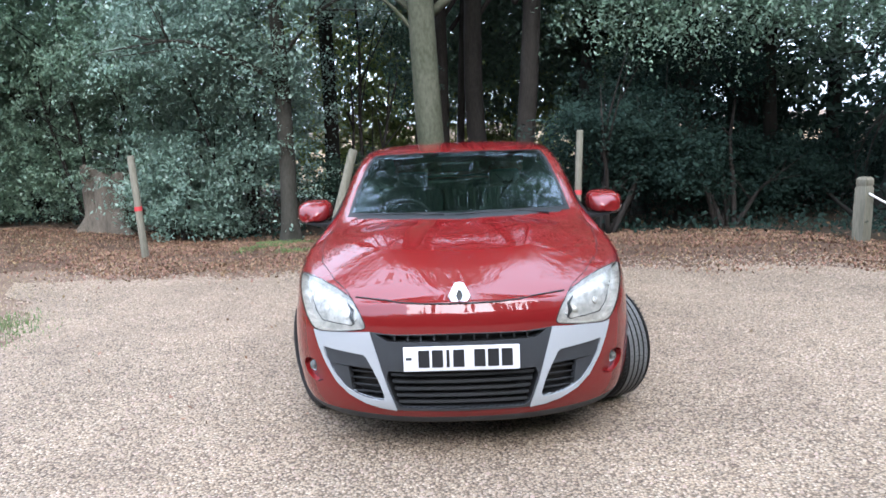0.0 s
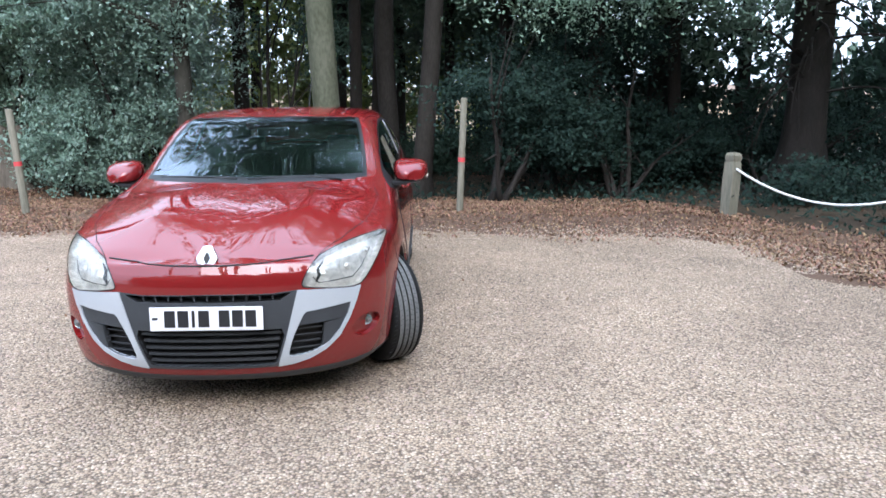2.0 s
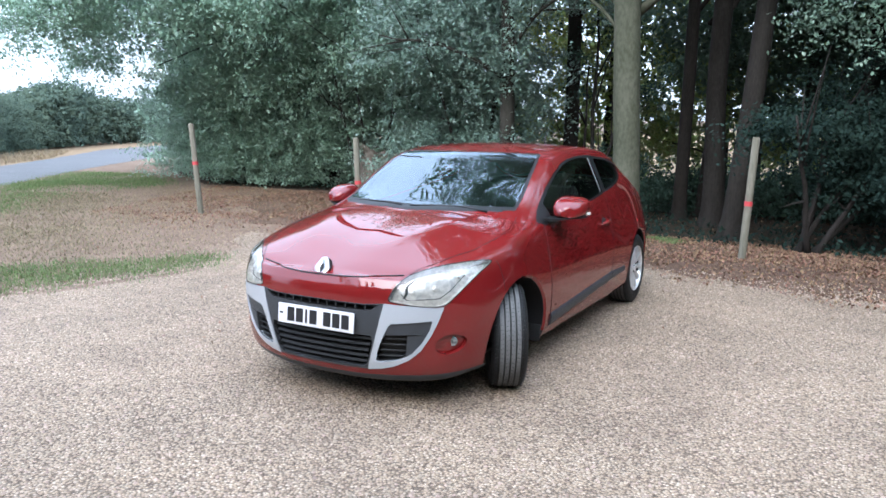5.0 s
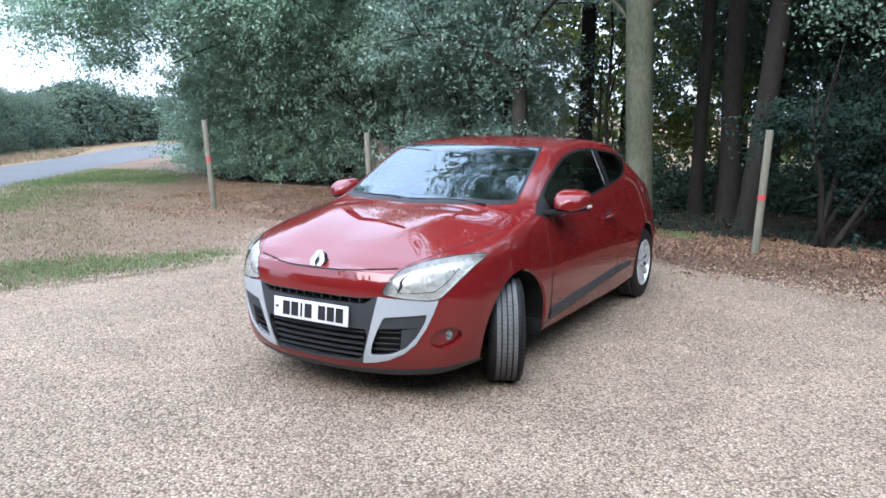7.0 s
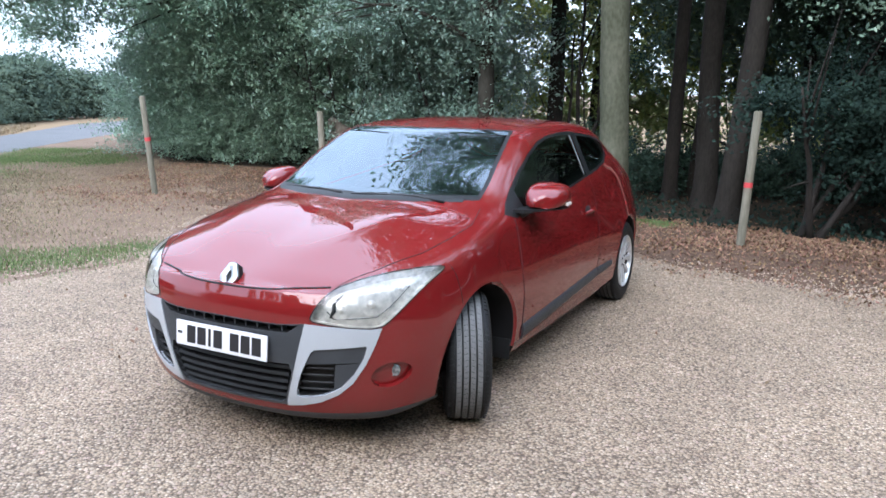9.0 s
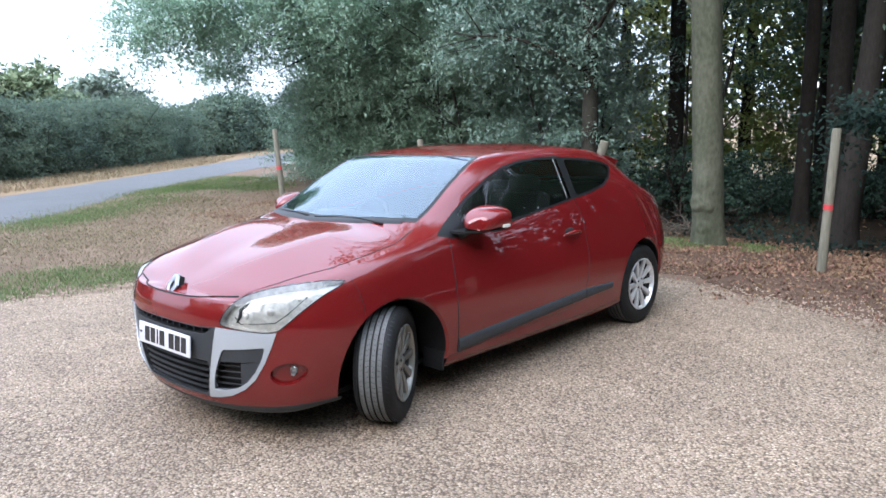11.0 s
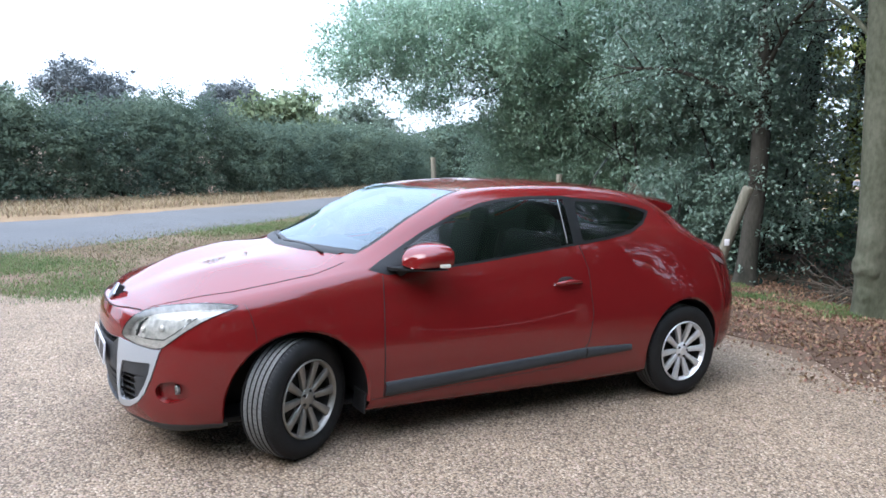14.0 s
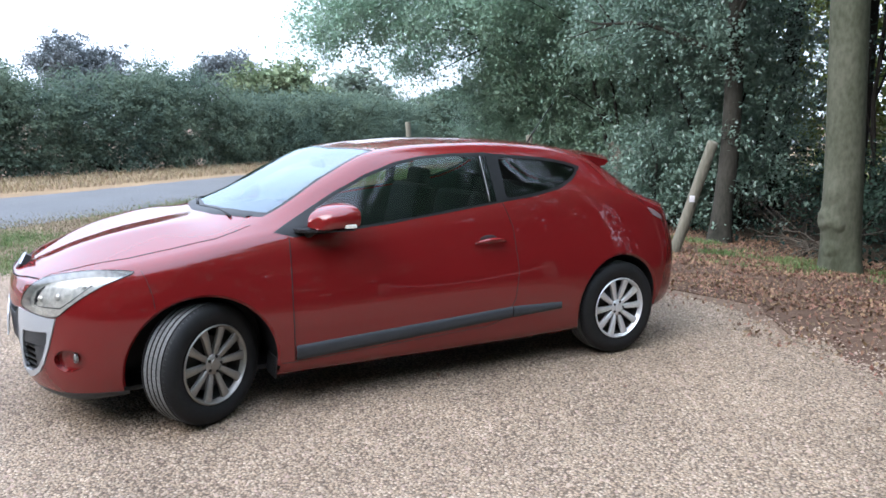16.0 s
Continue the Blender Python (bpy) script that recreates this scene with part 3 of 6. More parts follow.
def dressed_skin():
    bm = skin()
    bm.normal_update()
    cut(bm, HOOD, ABOVE, T_HOOD, lambda c, n: c.z > 0.74 and c.y < -1.0)
    cut(bm, smooth_outline(DOOR, 4), SIDE, T_DOOR, on_side)
    cut(bm, smooth_outline(SCREEN, 3), ABOVE, T_FRIT, lambda c, n: c.z > 0.95)
    glass_line = [(x, y) for x, y in inset_outline(SCREEN, 0.022)]
    glass_line = [(-0.01 if x < 0.05 else x, y) for x, y in glass_line]
    cut(bm, glass_line, ABOVE, T_SCREEN, lambda c, n: c.z > 0.95)
    base = [(-0.01, -1.23), (0.30, -1.20), (0.50, -1.13), (0.68, -1.03), (0.655, -0.945), (0.50, -1.035), (0.30, -1.112), (-0.01, -1.142)]
    cut(bm, base, ABOVE, T_FRIT, lambda c, n: c.z > 0.95 and inside(SCREEN, c.x, c.y))
    cut(bm, DWIN, SIDE, T_DSEAL, on_side)
    cut(bm, DGLASS, SIDE, T_DGLASS, on_side)
    cut(bm, QWIN, SIDE, T_QSEAL, on_side)
    cut(bm, smooth_outline(inset_outline(QWIN, 0.018), 3), SIDE, T_QGLASS, on_side)
    cut(bm, smooth_outline(LAMP, 4), FRONT, T_LAMP, on_front)
    cut(bm, CARRIER, FRONT, T_CARRIER, on_front)
    cut(bm, SLOT, FRONT, T_SLOT, on_front)
    cut(bm, GRILLE, FRONT, T_GRILLE, on_front)
    cut(bm, SILVER, FRONT, T_SILVER, on_front)
    cut(bm, smooth_outline(POCKET, 3), FRONT, T_POCKET, on_front)
    cut(bm, POCKETBAR, FRONT, T_POCKETBAR, lambda c, n: c.y < -1.45 and 0.3 < c.z < 0.57 and inside(POCKET, c.x, c.z))
    cut(bm, POCKETFILL, FRONT, T_POCKETBAR, lambda c, n: c.y < -1.45 and 0.3 < c.z < 0.57 and inside(POCKET, c.x, c.z))
    fog = [(0.715 + 0.060 * math.cos(a) + 0.012 * math.sin(a), 0.424 + 0.056 * math.sin(a)) for a in np.linspace(0, 2 * math.pi, 28, endpoint=False)]
    cut(bm, fog, FRONT, T_FOG, on_front)
    for cy, cz, r in ARCHES:
        cut(bm, disc(cy, cz, r), SIDE, T_ARCH, lambda c, n: c.x > 0.5)
    cut(bm, [(-0.01, 0.100), (0.95, 0.100), (0.95, 0.268), (0.80, 0.262), (0.60, 0.246), (0.3, 0.236), (-0.01, 0.232)], FRONT, T_LIP,
        lambda c, n: c.y < -1.72 and c.z < 0.3)
    cut(bm, [(-0.01, 1.38), (0.55, 1.34), (0.60, 1.46), (0.57, 1.60), (0.50, 1.72), (-0.01, 1.78)], ABOVE, T_HATCH, lambda c, n: c.z > 0.9)
    cut(bm, [(1.55, 1.005), (1.72, 1.010), (1.98, 0.94), (1.98, 0.85), (1.80, 0.842), (1.69, 0.885), (1.625, 0.952)], SIDE, T_TAIL, lambda c, n: c.x > 0.4)
    cut(bm, [(1.635, 0.945), (1.72, 0.918), (1.80, 0.872), (1.80, 0.844), (1.692, 0.887)], SIDE, T_CLEARTAIL, lambda c, n: c.x > 0.4)
    bm.normal_update()
    return bm


SKIN = dressed_skin()
from mathutils.bvhtree import BVHTree
SKIN_TREE = BVHTree.FromBMesh(SKIN)


def onto(x, y, z, axis):
    """The place on the skin that a straight look along an axis meets, and its normal."""
    o, d = {"x": ((2.0, y, z), (-1, 0, 0)), "y": ((x, -4.0, z), (0, 1, 0)), "z": ((x, y, 3.0), (0, 0, -1))}[axis]
    p, n, _, _ = SKIN_TREE.ray_cast(Vector(o), Vector(d))
    if p is None:
        return None, None
    if n.dot(Vector(d)) > 0:
        n = -n
    return p, n


def patch(tags, side=1, both=False, push=0.0, thick=0.0):
    """Vertices, faces and normals of the skin's tagged faces; side -1: the right half, both: joined across the middle.
    push moves them along the normal, thick gives the patch walls and a back."""
    faces = [f for f in SKIN.faces if f.material_index in tags]
    used = {}
    vs, ns = [], []
    for f in faces:
        for v in f.verts:
            if v not in used:
                used[v] = len(vs)
                vs.append(v.co.copy())
                ns.append(v.normal.copy())
    fs = [tuple(used[v] for v in f.verts) for f in faces]
    flip = SKIN_FLIP
    if flip:
        fs = [f[::-1] for f in fs]
        ns = [-n for n in ns]
    border = []
    count = collections.Counter()
    for f in fs:
        for a, b in zip(f, f[1:] + f[:1]):
            count[frozenset((a, b))] += 1
    for f in fs:
        for a, b in zip(f, f[1:] + f[:1]):
            if count[frozenset((a, b))] == 1 and not (both and abs(vs[a].x) < 2e-3 and abs(vs[b].x) < 2e-3):
                border.append((a, b))
    out = [v + n * push for v, n in zip(vs, ns)]
    if thick:
        o = len(out)
        back = [v + n * (push - thick) for v, n in zip(vs, ns)]
        out = out + back
        fs = fs + [tuple(i + o for i in f[::-1]) for f in fs] + [(b, a, a + o, b + o) for a, b in border]
        ns = None
    if both:
        mid = [abs(v.x) < 2e-3 for v in out]
        o, index, extra, en = len(out), {}, [], []
        for i, v in enumerate(out):
            if mid[i]:
                index[i] = i
                v.x = 0
                if ns:
                    ns[i] = Vector((0, ns[i].y, ns[i].z)).normalized()
            else:
                index[i] = o + len(extra)
                extra.append(Vector((-v.x, v.y, v.z)))
                if ns:
                    en.append(Vector((-ns[i].x, ns[i].y, ns[i].z)))
        fs = fs + [tuple(index[i] for i in f[::-1]) for f in fs]
        out = out + extra
        ns = ns + en if ns else None
    elif side < 0:
        out = [Vector((-v.x, v.y, v.z)) for v in out]
        fs = [f[::-1] for f in fs]
        ns = [Vector((-n.x, n.y, n.z)) for n in ns] if ns else None
    return out, fs, ns


import collections
_probe = max(SKIN.faces, key=lambda f: f.calc_center_median().z)
SKIN_FLIP = _probe.normal.z < 0


def panel(name, tags, mat, parent, label="", **kw):
    v, f, n = patch(tags, **kw)
    ob = mesh(name, v, f, mat, parent, True, n, label)
    if n is None:
        ob.data.set_sharp_from_angle(angle=radians(40))
    return ob


def recess(name, tags, mat, parent, depth, label="", side=1, both=False):
    """A hollow in the skin: its back and its walls."""
    v, f, _ = patch(tags, side=side, both=both, push=0.0, thick=depth)
    front = {tuple(sorted((round(p.x, 5), round(p.y, 5), round(p.z, 5)))) for p in patch(tags, side=side, both=both)[0]}
    lead = [tuple(sorted((round(p.x, 5), round(p.y, 5), round(p.z, 5)))) in front for p in v]
    keep = [q[::-1] for q in f if not all(lead[i] for i in q)]
    ob = mesh(name, v, keep, mat, parent, True, None, label)
    ob.data.set_sharp_from_angle(angle=radians(40))
    return ob


def mirrored(vs, side):
    return [Vector((v[0] * side, v[1], v[2])) for v in vs]


def seam(name, pts, axis, parent, side=1, r=0.0022, mat=None, step=0.03):
    """A dark shut line along points laid onto the skin."""
    path = []
    for a, b in zip(pts, pts[1:]):
        n = max(1, int(math.dist(a, b) / step))
        for k in range(n):
            path.append(tuple(a[i] + (b[i] - a[i]) * k / n for i in (0, 1)))
    path.append(pts[-1])
    place = []
    for u, v in path:
        p, n = onto(*{"x": (0, u, v), "y": (u, 0, v), "z": (u, v, 0)}[axis], axis)
        if p is not None:
            place.append(p + n * 0.0002)
    if len(place) < 2:
        return None
    vs, fs = tube(place, r, 6)
    ob = mesh(name, mirrored(vs, side), fs if side > 0 else [f[::-1] for f in fs], mat or M_GAP, parent)
    return ob


def wheel(car, x, y, z, steer, side, metal):
    """A ten-spoke alloy wheel with a grooved tyre; side 1: the outer face to the left."""
    w = new("wheel")
    w.parent = car
    w.matrix_local = pose(x, y, z, 0, 0, steer + (180 if side < 0 else 0))
    R, half = 0.314, 0.1025
    prof = [(-half + 0.012, 0.203), (-half, 0.226), (-half - 0.004, 0.258), (-half + 0.004, 0.288), (-half + 0.016, 0.303), (-half + 0.026, 0.309)]
    for g in (-0.064, -0.032, 0.0, 0.032, 0.064):
        prof += [(g - 0.0045, R - 0.001 - abs(g) * 0.02), (g - 0.0036, R - 0.009), (g + 0.0036, R - 0.009), (g + 0.0045, R - 0.001 - abs(g) * 0.02)]
    prof += [(half - 0.026, 0.309), (half - 0.016, 0.303), (half - 0.004, 0.288), (half + 0.004, 0.258), (half, 0.226), (half - 0.012, 0.203)]
    bm = bmesh.new()
    lathe(bm, prof, 96, closed=True)
    tyre = part("tyre", bm, M_TYRE, w, "black rubber tyre with five tread grooves", angle=28)
    tyre.data.materials.append(M_TREAD)
    for poly in tyre.data.polygons:
        if abs(poly.center.x) < 0.088 and math.hypot(poly.center.y, poly.center.z) > 0.3103:
            poly.material_index = 1
    bm = bmesh.new()
    for k in range(72):
        t = 2 * math.pi * k / 72
        for g in (-0.082, -0.048, -0.016, 0.016, 0.048, 0.082):
            lean = 0.35 if g < 0 else -0.35
            m = Matrix.Rotation(t + (0.02 if abs(g) < 0.02 else 0), 4, "X") @ Matrix.Translation((g, 0, R - 0.0012 - abs(g) * 0.04)) @ Matrix.Rotation(lean, 4, "Z")
            box(bm, (0.019, 0.0016, 0.0026), m)
    tagged(part("tread_cut", bm, M_BLACK, tyre, smooth=False), kind="stuff")
    bm = bmesh.new()
    lathe(bm, [(half - 0.004, 0.219), (half + 0.001, 0.212), (half - 0.006, 0.204), (half - 0.03, 0.196), (half - 0.06, 0.190), (-half + 0.03, 0.188),
               (-half + 0.01, 0.205), (-half + 0.006, 0.217)], 72)
    rim = part("rim", bm, metal, w, "silver ten-spoke alloy rim")
    rim.scale = (1.0, 0.94, 0.94)
    rim.data.materials.append(M_BARREL)
    for poly in rim.data.polygons:
        if poly.center.x < half - 0.021:
            poly.material_index = 1
    for k in range(10):
        bm = bmesh.new()
        rows = []
        for r, wd, ax, dp in ((0.030, 0.012, half - 0.030, 0.026), (0.07, 0.0150, half - 0.022, 0.026), (0.12, 0.0180, half - 0.014, 0.024),
                              (0.17, 0.0208, half - 0.010, 0.022), (0.203, 0.0262, half - 0.010, 0.018)):
            ring = []
            for s, d in ((-1, -dp), (-1, -0.004), (-0.7, 0.0), (0.7, 0.0), (1, -0.004), (1, -dp)):
                ring.append(bm.verts.new((ax + d, s * wd, r)))
            rows.append(ring)
        for a, b in zip(rows, rows[1:]):
            for i in range(5):
                bm.faces.new((a[i], a[i + 1], b[i + 1], b[i]))
        bmesh.ops.rotate(bm, verts=bm.verts, matrix=Matrix.Rotation(2 * math.pi * (k + 0.5) / 10, 3, "X"))
        part("spoke", bm, metal, rim)
    bm = bmesh.new()
    lathe(bm, [(half - 0.05, 0.060), (half - 0.024, 0.057), (half - 0.018, 0.050), (half - 0.014, 0.031), (half - 0.011, 0.029), (half - 0.009, 0.0005)], 36)
    part("hub_cap", bm, metal, rim, "silver hub cap")
    for k in range(5):
        bm = bmesh.new()
        t = 2 * math.pi * k / 5
        lathe(bm, [(half - 0.02, 0.009), (half - 0.0125, 0.0085), (half - 0.0118, 0.0005)], 10)
        bmesh.ops.translate(bm, vec=(0, 0.043 * math.cos(t), 0.043 * math.sin(t)), verts=bm.verts)
        part("wheel_bolt", bm, M_BLACK, rim)
    bm = bmesh.new()
    lathe(bm, [(0.0, 0.02), (0.012, 0.14), (0.03, 0.14), (0.032, 0.02)], 40)
    part("brake_disc", bm, M_BARREL, w, "dull brake disc")
    return w


def build_car():
    car = thing("car", "metallic red three-door coupe parked on gravel, front wheels turned", "car", pose(0, 0, 0))
    body = panel("body", [T_BODY, T_BUMPER], M_PAINT, car, "metallic red painted body", both=True)
    panel("bonnet", [T_HOOD], M_PAINT, car, "metallic red bonnet", both=True)
    panel("front_lip", [T_LIP], M_TRIM, car, "charcoal lower bumper lip", both=True)
    screen = panel("windscreen", [T_SCREEN], M_SCREEN, car, "tinted windscreen", both=True)
    panel("windscreen_border", [T_FRIT], M_BLACK, screen, "black windscreen border", both=True)
    panel("rear_window", [T_HATCH], M_DARKGLASS, car, "dark rear window", both=True)
    carrier = panel("plate_carrier", [T_CARRIER], M_TRIM, car, "charcoal bumper centre panel", both=True, push=0.002, thick=0.02)
    # inner skin of the cabin
    v, f, n = patch([T_BODY, T_DOOR, T_HOOD, T_FRIT], both=True, push=-0.025)
    keep = [q for q in f if all(-1.0 < v[i].y < 1.95 for i in q) and all(v[i].z > 0.45 for i in q)]
    mesh("cabin_lining", v, [q[::-1] for q in keep], M_CABIN, car, True, None, "dark cabin lining")

    for side in (1, -1):
        door = panel("door", [T_DOOR], M_PAINT, car, "red door panel", side=side)
        dg = panel("door_window", [T_DGLASS], M_GLASS, door, "tinted door window", side=side)
        panel("window_seal", [T_DSEAL], M_BLACK, door, "black window frame", side=side, push=0.0008)
        qg = panel("quarter_window", [T_QGLASS], M_DARKGLASS, car, "dark rear quarter window", side=side)
        panel("window_seal", [T_QSEAL], M_BLACK, qg, side=side, push=0.0008)
        for pane in (dg, qg):
            pane.visible_shadow = False
        # light strip on the edge of the door window
        pts = [onto(0, 0.352, 1.062 + 0.262 * k / 8, "x") for k in range(9)]
        vs, fs = tube([p + n * 0.002 for p, n in pts if p is not None], 0.0028, 6)
        mesh("pillar_strip", mirrored(vs, side), fs if side > 0 else [q[::-1] for q in fs], M_STRIP, door)
        lamp = panel("headlight", [T_LAMP], M_CLEAR, car, "clear plastic headlight", side=side, push=0.003)
        lamp.visible_shadow = False
        panel("reflector", [T_LAMP], M_LENS_IN, lamp, "silver headlight reflector", side=side, push=-0.040)
        rimline = patch([T_LAMP], push=0.002, thick=0.05)
        walls = [q for q in rimline[1] if len(q) == 4 and len({i >= len(rimline[0]) // 2 for i in q}) == 2]
        mesh("housing", mirrored(rimline[0], side), walls if side > 0 else [q[::-1] for q in walls], M_LENS_IN, lamp, False, None, "pale lamp housing edge")
        for lx, lz, r in ((0.545, 0.715, 0.042), (0.655, 0.735, 0.046), (0.745, 0.785, 0.024)):
            p, n = onto(lx, 0, lz, "y")
            m = Matrix.Translation(p - n * 0.037) @ n.to_track_quat("Z", "Y").to_matrix().to_4x4()
            ring = [m @ Vector((r * math.cos(a), r * math.sin(a), 0)) for a in np.linspace(0, 2 * math.pi, 29)]
            vs, fs = tube(ring, 0.0012, 6, False)
            mesh("lamp_bezel", mirrored(vs, side), fs if side > 0 else [q[::-1] for q in fs], M_LENS_IN, lamp, True, None, "pale lamp bezel ring")
            bm = bmesh.new()
            lathe(bm, [(0.0, r * 0.42), (0.004, r * 0.40), (0.009, r * 0.26), (0.011, 0.0005)], 20, axis="z")
            bmesh.ops.transform(bm, matrix=m, verts=bm.verts)
            for vv in bm.verts:
                vv.co.x *= side
            part("bulb_cap", bm, M_LENS_IN, lamp, "pale bulb cap")
        pts = [onto(x, 0, z, "y") for x, z in ((0.49, 0.70), (0.52, 0.665), (0.60, 0.668), (0.68, 0.675), (0.72, 0.715), (0.76, 0.80))]
        vs, fs = tube([q - m * 0.038 for q, m in pts], 0.0028, 6)
        mesh("lamp_divider", mirrored(vs, side), fs if side > 0 else [q[::-1] for q in fs], M_FOG, lamp, True, None, "grey inner lamp edge")
        # a charcoal bar stands in for the shaded recess between the reflectors
        pts = [onto(x, 0, z, "y") for x, z in ((0.505, 0.672), (0.520, 0.705), (0.512, 0.745), (0.530, 0.785))]
        vs, fs = tube([q - m * 0.034 for q, m in pts], [0.004, 0.009, 0.008, 0.003], 6)
        mesh("lamp_gap_shadow", mirrored(vs, side), fs if side > 0 else [q[::-1] for q in fs], M_TRIM, lamp, True, None, "dark bar standing in for the shaded gap between the lamp reflectors")
        panel("silver_trim", [T_SILVER], M_SILVER, car, "silver bumper trim", side=side, push=0.006, thick=0.02)
        pocket = recess("bumper_intake", [T_POCKET, T_POCKETBAR], M_BLACK, car, 0.05, "black side intake", side=side)
        panel("intake_bar", [T_POCKETBAR], M_TRIM, pocket, "charcoal intake bar", side=side, push=-0.001, thick=0.03)
        for k in range(4):
            z = 0.352 + 0.033 * k
            pts = []
            for x in np.linspace(0.36 + 0.012 * k, 0.512 + 0.004 * k, 10):
                p, n = onto(x, 0, z, "y")
                pts.append(p - n * 0.02)
            vs, fs = tube(pts, 0.006, 6)
            mesh("slat", mirrored(vs, side), fs if side > 0 else [q[::-1] for q in fs], M_BLACK, pocket)
        fog = panel("fog_recess", [T_FOG], M_PAINT, car, "red fog lamp recess", side=side, push=-0.024)
        rimline = patch([T_FOG], push=0.0, thick=0.025)
        walls = [q for q in rimline[1] if len(q) == 4 and len({i >= len(rimline[0]) // 2 for i in q}) == 2]
        mesh("recess_wall", mirrored(rimline[0], side), [q[::-1] for q in walls] if side > 0 else walls, M_PAINT, fog, True)
        p, n = onto(0.732, 0, 0.434, "y")
        bm = bmesh.new()
        lathe(bm, [(-0.012, 0.027), (0.0, 0.028), (0.003, 0.025), (0.0, 0.022), (0.004, 0.012), (0.005, 0.0005)], 28, axis="z")
        bmesh.ops.transform(bm, matrix=Matrix.Translation(p - n * 0.023) @ Vector((0.20, -1, 0.0)).to_track_quat("Z", "Y").to_matrix().to_4x4(), verts=bm.verts)
        for vv in bm.verts:
            vv.co.x *= side
        part("fog_lamp", bm, M_FOG, fog, "round clear fog lamp")
        # wheel arch: lip and liner
        for cy, cz, r in ARCHES:
            inner, outer, back = [], [], []
            for k in range(45):
                a = radians(-35 + 250 * k / 44)
                q, n = onto(0, cy + (r + 0.003) * math.cos(a), cz + (r + 0.003) * math.sin(a), "x")
                if q is None or q.z < 0.25 or q.x < 0.4:
                    continue
                q = q.copy()
                outer.append(q + n * 0.001)
                inner.append(Vector((q.x - 0.012, cy + (r - 0.012) * math.cos(a), cz + (r - 0.012) * math.sin(a))))
                back.append(Vector((0.50, cy + (r - 0.004) * math.cos(a), cz + (r - 0.004) * math.sin(a))))
            m = len(outer)
            quad = lambda o: [(o + i, o + i + 1, o + m + i + 1, o + m + i) for i in range(m - 1)]
            mesh("arch_lip", mirrored(outer + inner, side), quad(0), M_PAINT, car, True, None, "")
            mesh("arch_liner", mirrored(inner + back, side), quad(0), M_BLACK, car, True, None, "black wheel arch liner")
            cap = [Vector((0.50, cy, cz))] + back
            mesh("arch_inner_wall", mirrored(cap, side), [(0, i, i + 1) for i in range(1, m)], M_BLACK, car, False)
        # shut lines
        seam("door_gap", [(-0.891, 0.945), (-0.905, 0.60), (-0.902, 0.30)], "x", door, side, r=0.003, step=0.02)
        seam("door_gap", [(0.44, 1.05), (0.495, 0.90), (0.515, 0.63), (0.485, 0.46), (0.42, 0.36), (0.38, 0.34)], "x", door, side, step=0.02)
        seam("bonnet_gap", [p for p in HOOD[2:8]], "z", car, side, r=0.0021)
        seam("lamp_gap", smooth_outline(LAMP, 4) + smooth_outline(LAMP, 4)[:1], "y", lamp, side, r=0.0028, step=0.01)
        seam("bumper_gap", [(-1.62, 0.845), (-1.60, 0.80), (-1.58, 0.72), (-1.575, 0.66)], "x", car, side, r=0.0016, step=0.02)
        seam("sill_gap", [(-0.97, 0.292), (-0.90, 0.29), (0.3, 0.318), (0.42, 0.355)], "x", car, side, r=0.0018)
        # rubbing strip along the door
        def strip(y0, y1, h0, h1, z0, z1, name, owner):
            vs, fs, k = [], [], 0
            ys = np.linspace(y0, y1, 24)
            for y in ys:
                u = (y - y0) / (y1 - y0)
                h, z = h0 + (h1 - h0) * u, z0 + (z1 - z0) * u
                for dz, out in ((-1, 0.0), (-0.8, 0.010), (-0.3, 0.014), (0.45, 0.013), (0.85, 0.008), (1, 0.0)):
                    p, n = onto(0, y, z + dz * h / 2, "x")
                    vs.append(p + n * (out - 0.002))
            for i in range(len(ys) - 1):
                for j in range(5):
                    a = i * 6 + j
                    fs.append((a, a + 6, a + 7, a + 1))
            n = len(vs)
            fs += [tuple(range(5, -1, -1)), tuple(range(n - 6, n))]
            ob = mesh(name, mirrored(vs, side), fs if side < 0 else [q[::-1] for q in fs], M_TRIM, owner, True, None, "charcoal rubbing strip")
            ob.data.set_sharp_from_angle(angle=radians(50))
        strip(-0.895, 0.462, 0.088, 0.072, 0.338, 0.385, "rubbing_strip", door)
        strip(0.470, 0.835, 0.072, 0.046, 0.385, 0.382, "rubbing_strip", car)
        # door handle over a near-black bulge that stands in for its shaded bowl
        p, n = onto(0, 0.315, 0.825, "x")
        bm = bmesh.new()
        bmesh.ops.create_uvsphere(bm, u_segments=20, v_segments=10, radius=1)
        bmesh.ops.scale(bm, vec=(0.012, 0.075, 0.036), verts=bm.verts)
        bmesh.ops.translate(bm, vec=p + Vector((-0.009, 0, 0.006)), verts=bm.verts)
        for vv in bm.verts:
            vv.co.x *= side
        part("handle_bowl", bm, M_GAP, door, "dark patch standing in for the shaded hollow behind the handle")
        pts = [onto(0, 0.22 + 0.21 * k / 12, 0.822 + 0.012 * math.sin(math.pi * k / 12), "x") for k in range(13)]
        vs, fs = tube([q + m * (0.004 + 0.030 * math.sin(math.pi * k / 12)**0.5) for k, (q, m) in enumerate(pts)], [0.008 + 0.007 * math.sin(math.pi * k / 12) for k in range(13)], 10)
        mesh("door_handle", mirrored(vs, side), fs if side > 0 else [q[::-1] for q in fs], M_PAINT, door, True, None, "red door handle")
        # mirror
        mir = new("door_mirror")
        mir.parent = car
        bm = bmesh.new()
        rings = []
